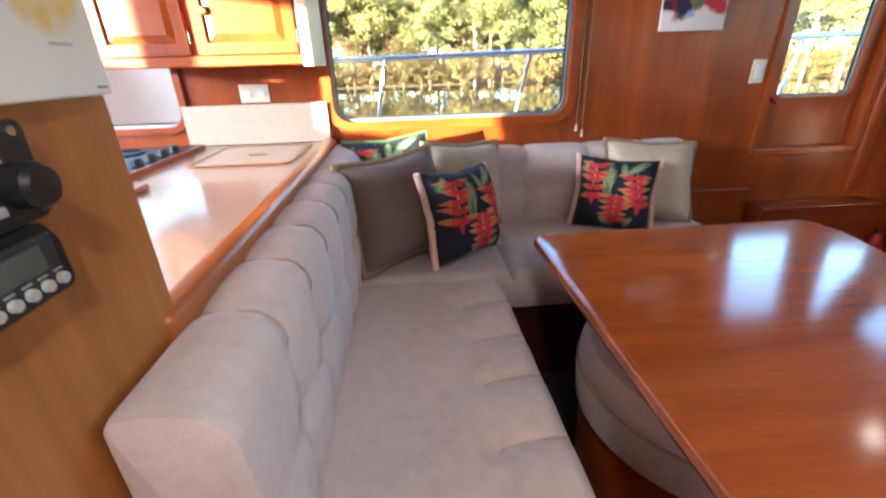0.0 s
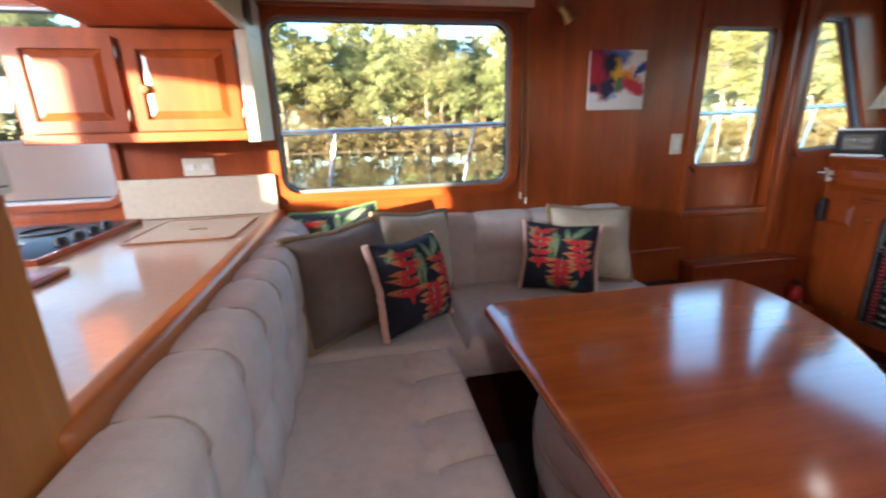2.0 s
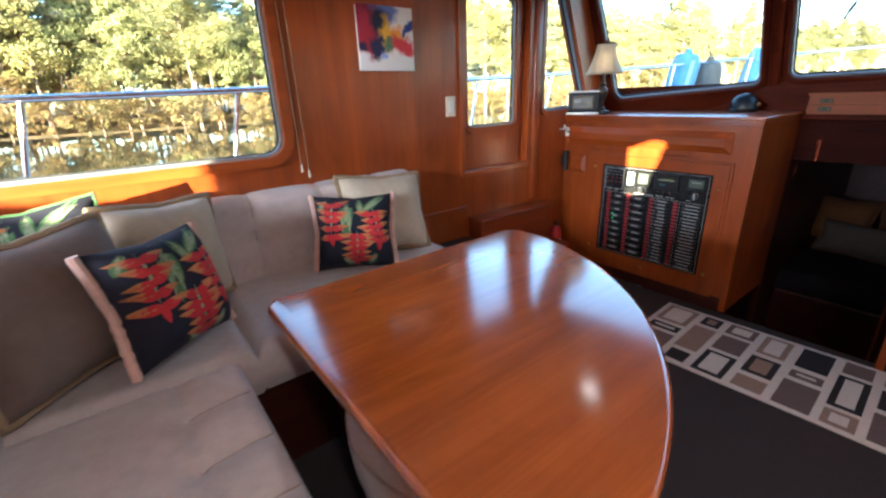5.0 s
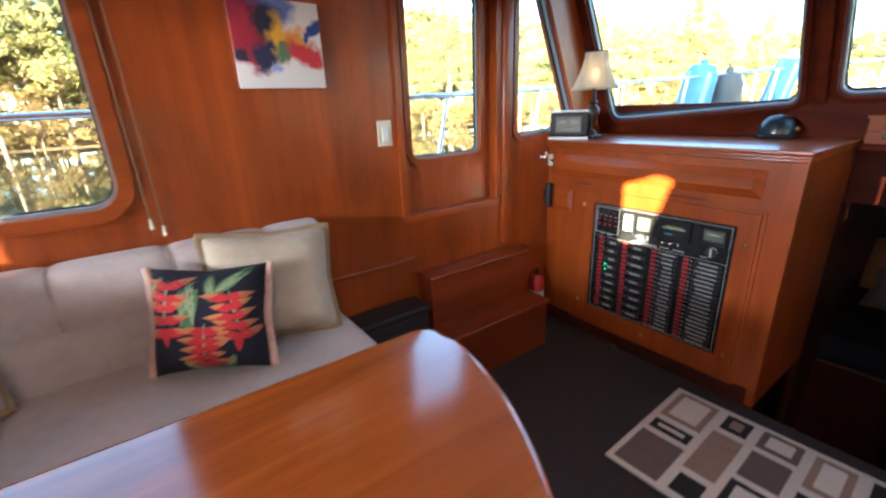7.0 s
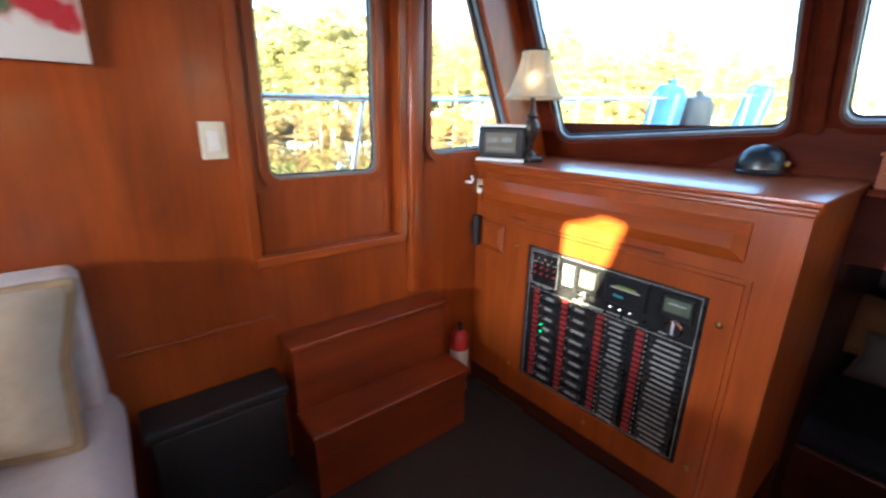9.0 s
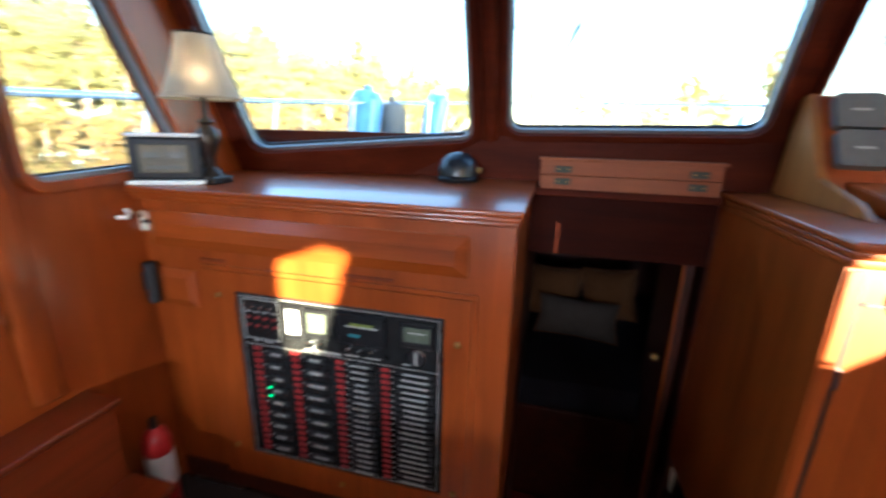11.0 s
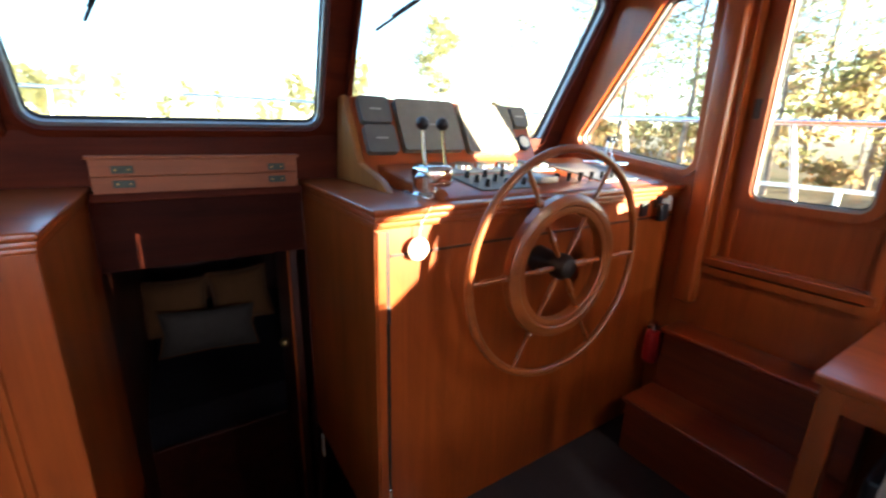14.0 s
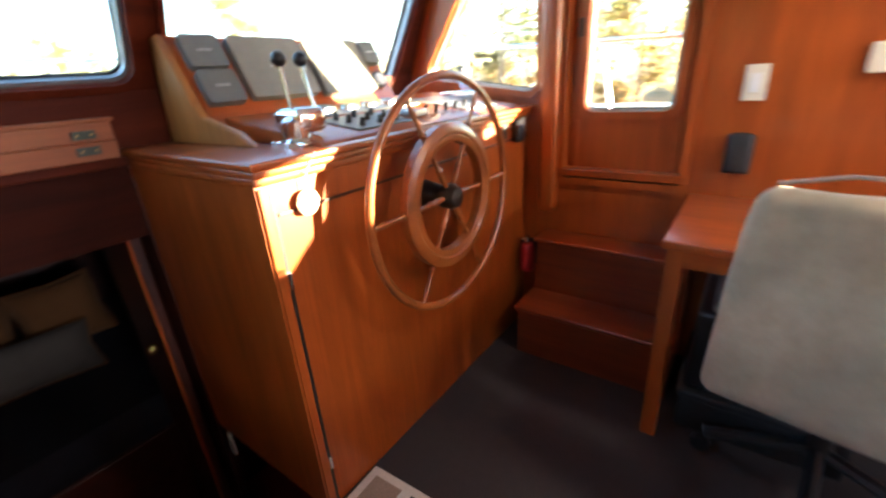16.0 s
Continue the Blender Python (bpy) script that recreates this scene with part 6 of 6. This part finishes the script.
fender((6.84, 3.06, 1.06), (6, 18), 0.60, 0.110, True)
wl = thing("windlass_cover", "pale blue canvas cover over the bow windlass", "cover", at=(6.05, 0.35, 1.0275))
part("canvas", lathe([(0.10, 0.0), (0.11, 0.10), (0.10, 0.34), (0.06, 0.39), (0.01, 0.40)], 16), PALE_BLUE, wl, "", True)
dk = thing("deck_locker", "white deck locker on the starboard foredeck", "locker")
part("chest", box(5.05, 5.45, -0.86, -0.45, 0.601, 1.20, 0.02, 3), HULL, dk, "", True)
part("lid", box(5.03, 5.47, -0.88, -0.43, 1.2005, 1.245, 0.015, 3), HULL, dk, "", True)
for a, b in (((3.86, 0.867, 1.584), (3.86, 0.683, 1.715)), ((3.87, 1.722, 1.493), (3.86, 1.686, 1.56))):
    wp = thing("windscreen_wiper", "black windscreen wiper parked on the glass", "wiper", "windscreen wipers")
    off = Vector((0.085, 0, 0.03))
    p, q = Vector(a) + off, Vector(b) + off
    part("arm", tube([p, q], 0.006, 6), BLACK, wp)
    part("blade", tube([p.lerp(q, 0.35) + Vector((-0.004, 0, 0.011)), p.lerp(q, 1.25) + Vector((-0.004, 0, 0.008))], 0.005, 6), BLACK, wp)
stay = solo("bow_line", tube([(3.95, 2.25, 1.93), (8.3, 1.42, 1.62)], 0.004, 6), BLACK, "thin dark line running down to the bow", "rope")

# ---- lake, shore and woods ----
WATER = bpy.data.materials.new("lake_water")
WATER.use_nodes = True
_n, _l = WATER.node_tree.nodes, WATER.node_tree.links
_b = _n["Principled BSDF"]
_b.inputs["Base Color"].default_value, _b.inputs["Roughness"].default_value, _b.inputs["IOR"].default_value = (0.03, 0.035, 0.022, 1), 0.03, 1.33
_b.inputs["Specular IOR Level"].default_value = 1.0
bump(_n, _l, _b, noise_tex(_n, _l, coords(_n, _l, (0.35, 1.4, 1)), 1.2, 3), 0.018, 0.03)
LAKE = -1.35
solo("water", box(-1500, 1500, -1500, 1500, LAKE - 0.5, LAKE), WATER, "calm dark lake with mirrored trees", "water", kind="structure")


def shore(az):
    """The distance of the shore from the boat; az in degrees, from the port beam towards the bow."""
    table = [(-180, 10), (-120, 40), (-70, 62), (0, 60), (40, 66), (65, 85), (80, 150), (100, 170), (112, 75), (130, 30), (150, 12), (180, 10)]
    for (a, r), (b, q) in zip(table, table[1:]):
        if a <= az <= b:
            return r + (q - r) * (az - a) / (b - a)


def land_height(az, r):
    d = r - shore(az)
    return LAKE + max(-1.5, min(1.6, d * (0.10 if d > 0 else 0.3))) + (0.35 * noise.noise(Vector((r * 0.15, az * 0.2, 3))) if d > 1 else 0)


GROUND, n_, l_, b_ = mat("shore_ground", 0.95)
v_ = coords(n_, l_, (1, 1, 1))
c_ = ramp(n_, l_, noise_tex(n_, l_, v_, 0.35, 6, 0.65), [(0.3, (0.10, 0.085, 0.035)), (0.5, (0.26, 0.17, 0.08)), (0.7, (0.16, 0.15, 0.05))])
c_ = blend(n_, l_, 0.5, c_, ramp(n_, l_, noise_tex(n_, l_, v_, 5.0, 4), [(0.3, (0.5, 0.5, 0.5)), (0.7, (1, 1, 1))]), "MULTIPLY")
l_.new(c_, b_.inputs["Base Color"])
bm_ = bmesh.new()
radii = [7 * 1.12 ** k for k in range(50)]
rows_ = [[bm_.verts.new((1 + r * math.sin(radians(a)), 1.4 + r * math.cos(radians(a)), land_height(a, r))) for r in radii] for a in range(-180, 180, 3)]
for i in range(len(rows_)):
    for j in range(len(radii) - 1):
        bm_.faces.new((rows_[i - 1][j], rows_[i][j], rows_[i][j + 1], rows_[i - 1][j + 1]))
solo("ground", bm_, GROUND, "leaf-strewn lake shore with dry grass", "ground", kind="structure", smooth=True)


def leaf_mat(name, stops):
    m, n, l, b = mat(name, 0.75, 0, 0.2)
    g = n.new("ShaderNodeNewGeometry")
    o = n.new("ShaderNodeObjectInfo")
    c = ramp(n, l, g.outputs["Random Per Island"], stops)
    c = blend(n, l, 0.5, c, ramp(n, l, o.outputs["Random"], [(0.0, (0.60, 0.72, 0.60)), (0.5, (1, 1, 1)), (1.0, (1.15, 1.0, 0.75))]), "MULTIPLY")
    l.new(c, b.inputs["Base Color"])
    t, x = n.new("ShaderNodeBsdfTranslucent"), n.new("ShaderNodeMixShader")
    l.new(c, t.inputs[0])
    x.inputs[0].default_value = 0.55
    l.new(b.outputs[0], x.inputs[1]), l.new(t.outputs[0], x.inputs[2])
    l.new(x.outputs[0], n["Material Output"].inputs[0])
    return m


PINE = leaf_mat("pine_needles", [(0.0, (0.20, 0.22, 0.105)), (0.5, (0.36, 0.35, 0.165)), (1.0, (0.48, 0.43, 0.22))])
AUTUMN = leaf_mat("autumn_leaves", [(0.0, (0.28, 0.17, 0.09)), (0.5, (0.34, 0.25, 0.13)), (1.0, (0.24, 0.23, 0.09))])
BARK = plain("pine_bark", (0.27, 0.195, 0.15), 0.9, 0, 0.4, 6, 0.5)


def tree(seed, height, leafage, label, spread=1.0, base=0.42, n_limb=52, per=150, size=0.135):
    """A tapered trunk, limbs and a loose crown of leaf clumps."""
    r = random.Random(seed)
    t = thing("pine_tree" if leafage is PINE else "autumn_tree", label, "tree", "woods round the lake")
    bend = [Vector((r.uniform(-0.02, 0.02) * height * k / 6, r.uniform(-0.02, 0.02) * height * k / 6, height * k / 6)) for k in range(7)]
    bm2, rings, n = bmesh.new(), [], 8
    for k, p in enumerate(bend):
        rad = height * 0.012 * (1 - k / 6.4)
        rings.append([bm2.verts.new(p + rad * Vector((math.cos(2 * math.pi * a / n), math.sin(2 * math.pi * a / n), 0))) for a in range(n)])
    for a, b in zip(rings, rings[1:]):
        for k in range(n):
            bm2.faces.new((a[k - 1], a[k], b[k], b[k - 1]))
    bm2.faces.new(rings[-1])
    tips = []
    for k in range(n_limb):
        f = base + (0.98 - base) * (k + r.random()) / n_limb
        i = min(5, int(f * 6))
        p = bend[i].lerp(bend[i + 1], f * 6 - i)
        reach = spread * height * 0.17 * (0.35 + 1.25 * math.sin(math.pi * min(1, (f - base) / (1.02 - base)) ** 0.75)) * r.uniform(0.5, 1.15)
        a = r.uniform(0, 2 * math.pi)
        e = p + Vector((math.cos(a), math.sin(a), r.uniform(0.05, 0.45))) * reach
        mid = p.lerp(e, 0.5) + Vector((0, 0, 0.04 * reach))
        bm2 = tube([p, mid, e], height * 0.0022, 4, False, bm2)
        tips += [(mid.lerp(e, 0.3), reach * 0.45), (e, reach * 0.5)]
    part("trunk", bm2, BARK, t, "straight tapered trunk")
    verts, faces = [], []
    for c, rad in tips:
        for _ in range(per // 2):
            d = Vector((r.gauss(0, 1), r.gauss(0, 1), r.gauss(0, 0.6)))
            q = c + d * rad * 0.40
            s = size * r.uniform(0.6, 1.5)
            u = Vector((r.gauss(0, 1), r.gauss(0, 1), r.gauss(0, 1))).normalized()
            w = u.orthogonal().normalized() * 0.6
            b0 = len(verts)
            verts += [q - u * s, q + w * s, q + u * s * 1.1, q - w * s]
            faces.append((b0, b0 + 1, b0 + 2, b0 + 3))
    me = bpy.data.meshes.new("crown")
    me.from_pydata(verts, [], faces)
    me.materials.append(leafage)
    o = new("crown", me)
    o.parent = t
    return t


PINE_LABEL = "tall lakeside pine with a sunlit yellow-green crown"
kinds = [tree(k, h, PINE, PINE_LABEL, sp, bs) for k, (h, sp, bs) in enumerate(((16.0, 0.74, 0.40), (17.0, 0.66, 0.46), (14.0, 0.80, 0.34), (15.5, 0.76, 0.38), (12.0, 0.95, 0.18)))]
low = [tree(20 + k, h, AUTUMN, "small autumn tree with orange-brown leaves at the water's edge", sp, bs, 26, 70, 0.13) for k, (h, sp, bs) in enumerate(((4.5, 2.0, 0.03), (3.0, 2.6, 0.02), (6.0, 1.6, 0.05)))]
near = [tree(40 + k, h, PINE, "shoreline pine standing close to the dock", sp, bs, 34, 64, 0.075) for k, (h, sp, bs) in enumerate(((11.0, 1.1, 0.22), (13.0, 1.0, 0.3), (8.0, 1.3, 0.14)))]
rt = random.Random(11)
used = set()


def plant(src, az, r):
    m = Matrix.Translation((1 + r * math.sin(radians(az)), 1.4 + r * math.cos(radians(az)), land_height(az, r) - 0.05)) @ Matrix.Rotation(rt.uniform(0, 6.28), 4, "Z") @ Matrix.Scale(rt.uniform(0.85, 1.12), 4)
    if src not in used:
        used.add(src)
        src.matrix_basis = m
        return
    c = copy_thing(src, m)
    c.matrix_basis = m


for row, (gap, back) in enumerate(((2.5, 2.0), (2.3, 6), (2.4, 12), (2.2, 20), (2.0, 30))):
    az = -62.0
    while az < 82:
        row_kinds = kinds if row in (1, 2) else (kinds[2], kinds[4], kinds[0])
        plant(row_kinds[rt.randrange(len(row_kinds))], az + rt.uniform(-0.8, 0.8), shore(az) + back + rt.uniform(-2, 2))
        az += gap
az = -60.0
while az < 80:
    plant(low[rt.randrange(3)], az + rt.uniform(-1, 1), shore(az) + 0.7 + rt.uniform(-0.5, 1.0))
    az += 1.8
for az in range(84, 112, 3):
    plant(kinds[rt.randrange(5)], az + rt.uniform(-1, 1), shore(min(az, 111)) + rt.uniform(8, 25))
for az, r in ((104, 120), (121, 62), (131, 44), (138, 34), (142, 26), (145, 30), (148, 20), (152, 26), (156, 19), (160, 28), (164, 21), (168, 27), (172, 20), (176, 25)):
    plant(near[rt.randrange(3)] if r < 45 else kinds[rt.randrange(5)], az, r)
for az, r in ((128, 46), (139, 27), (147, 22), (155, 24), (163, 20)):
    plant(low[rt.randrange(3)], az, r)

dock = thing("dock", "pale weathered plank dock on posts by the shore", "dock")
for k in range(40):
    part("plank", box(-4 + 0.75 * k, -4 + 0.75 * k + 0.73, -9.2, -7.6, -0.60, -0.55, 0.006), SPLASH, dock)
for k in range(11):
    part("post", cyl((-4 + 3 * k, -7.55, LAKE - 0.4), (-4 + 3 * k, -7.55, 0.15), 0.09, 0.08, 12), WOOD_PALE, dock)
part("handrail", box(-4, 26, -9.25, -9.19, 0.30, 0.38, 0.01), WHITE, dock, "white hand rail")
for k in range(11):
    part("rail_post", box(-4 + 3 * k, -3.92 + 3 * k, -9.25, -9.19, -0.549, 0.2995), WHITE, dock)
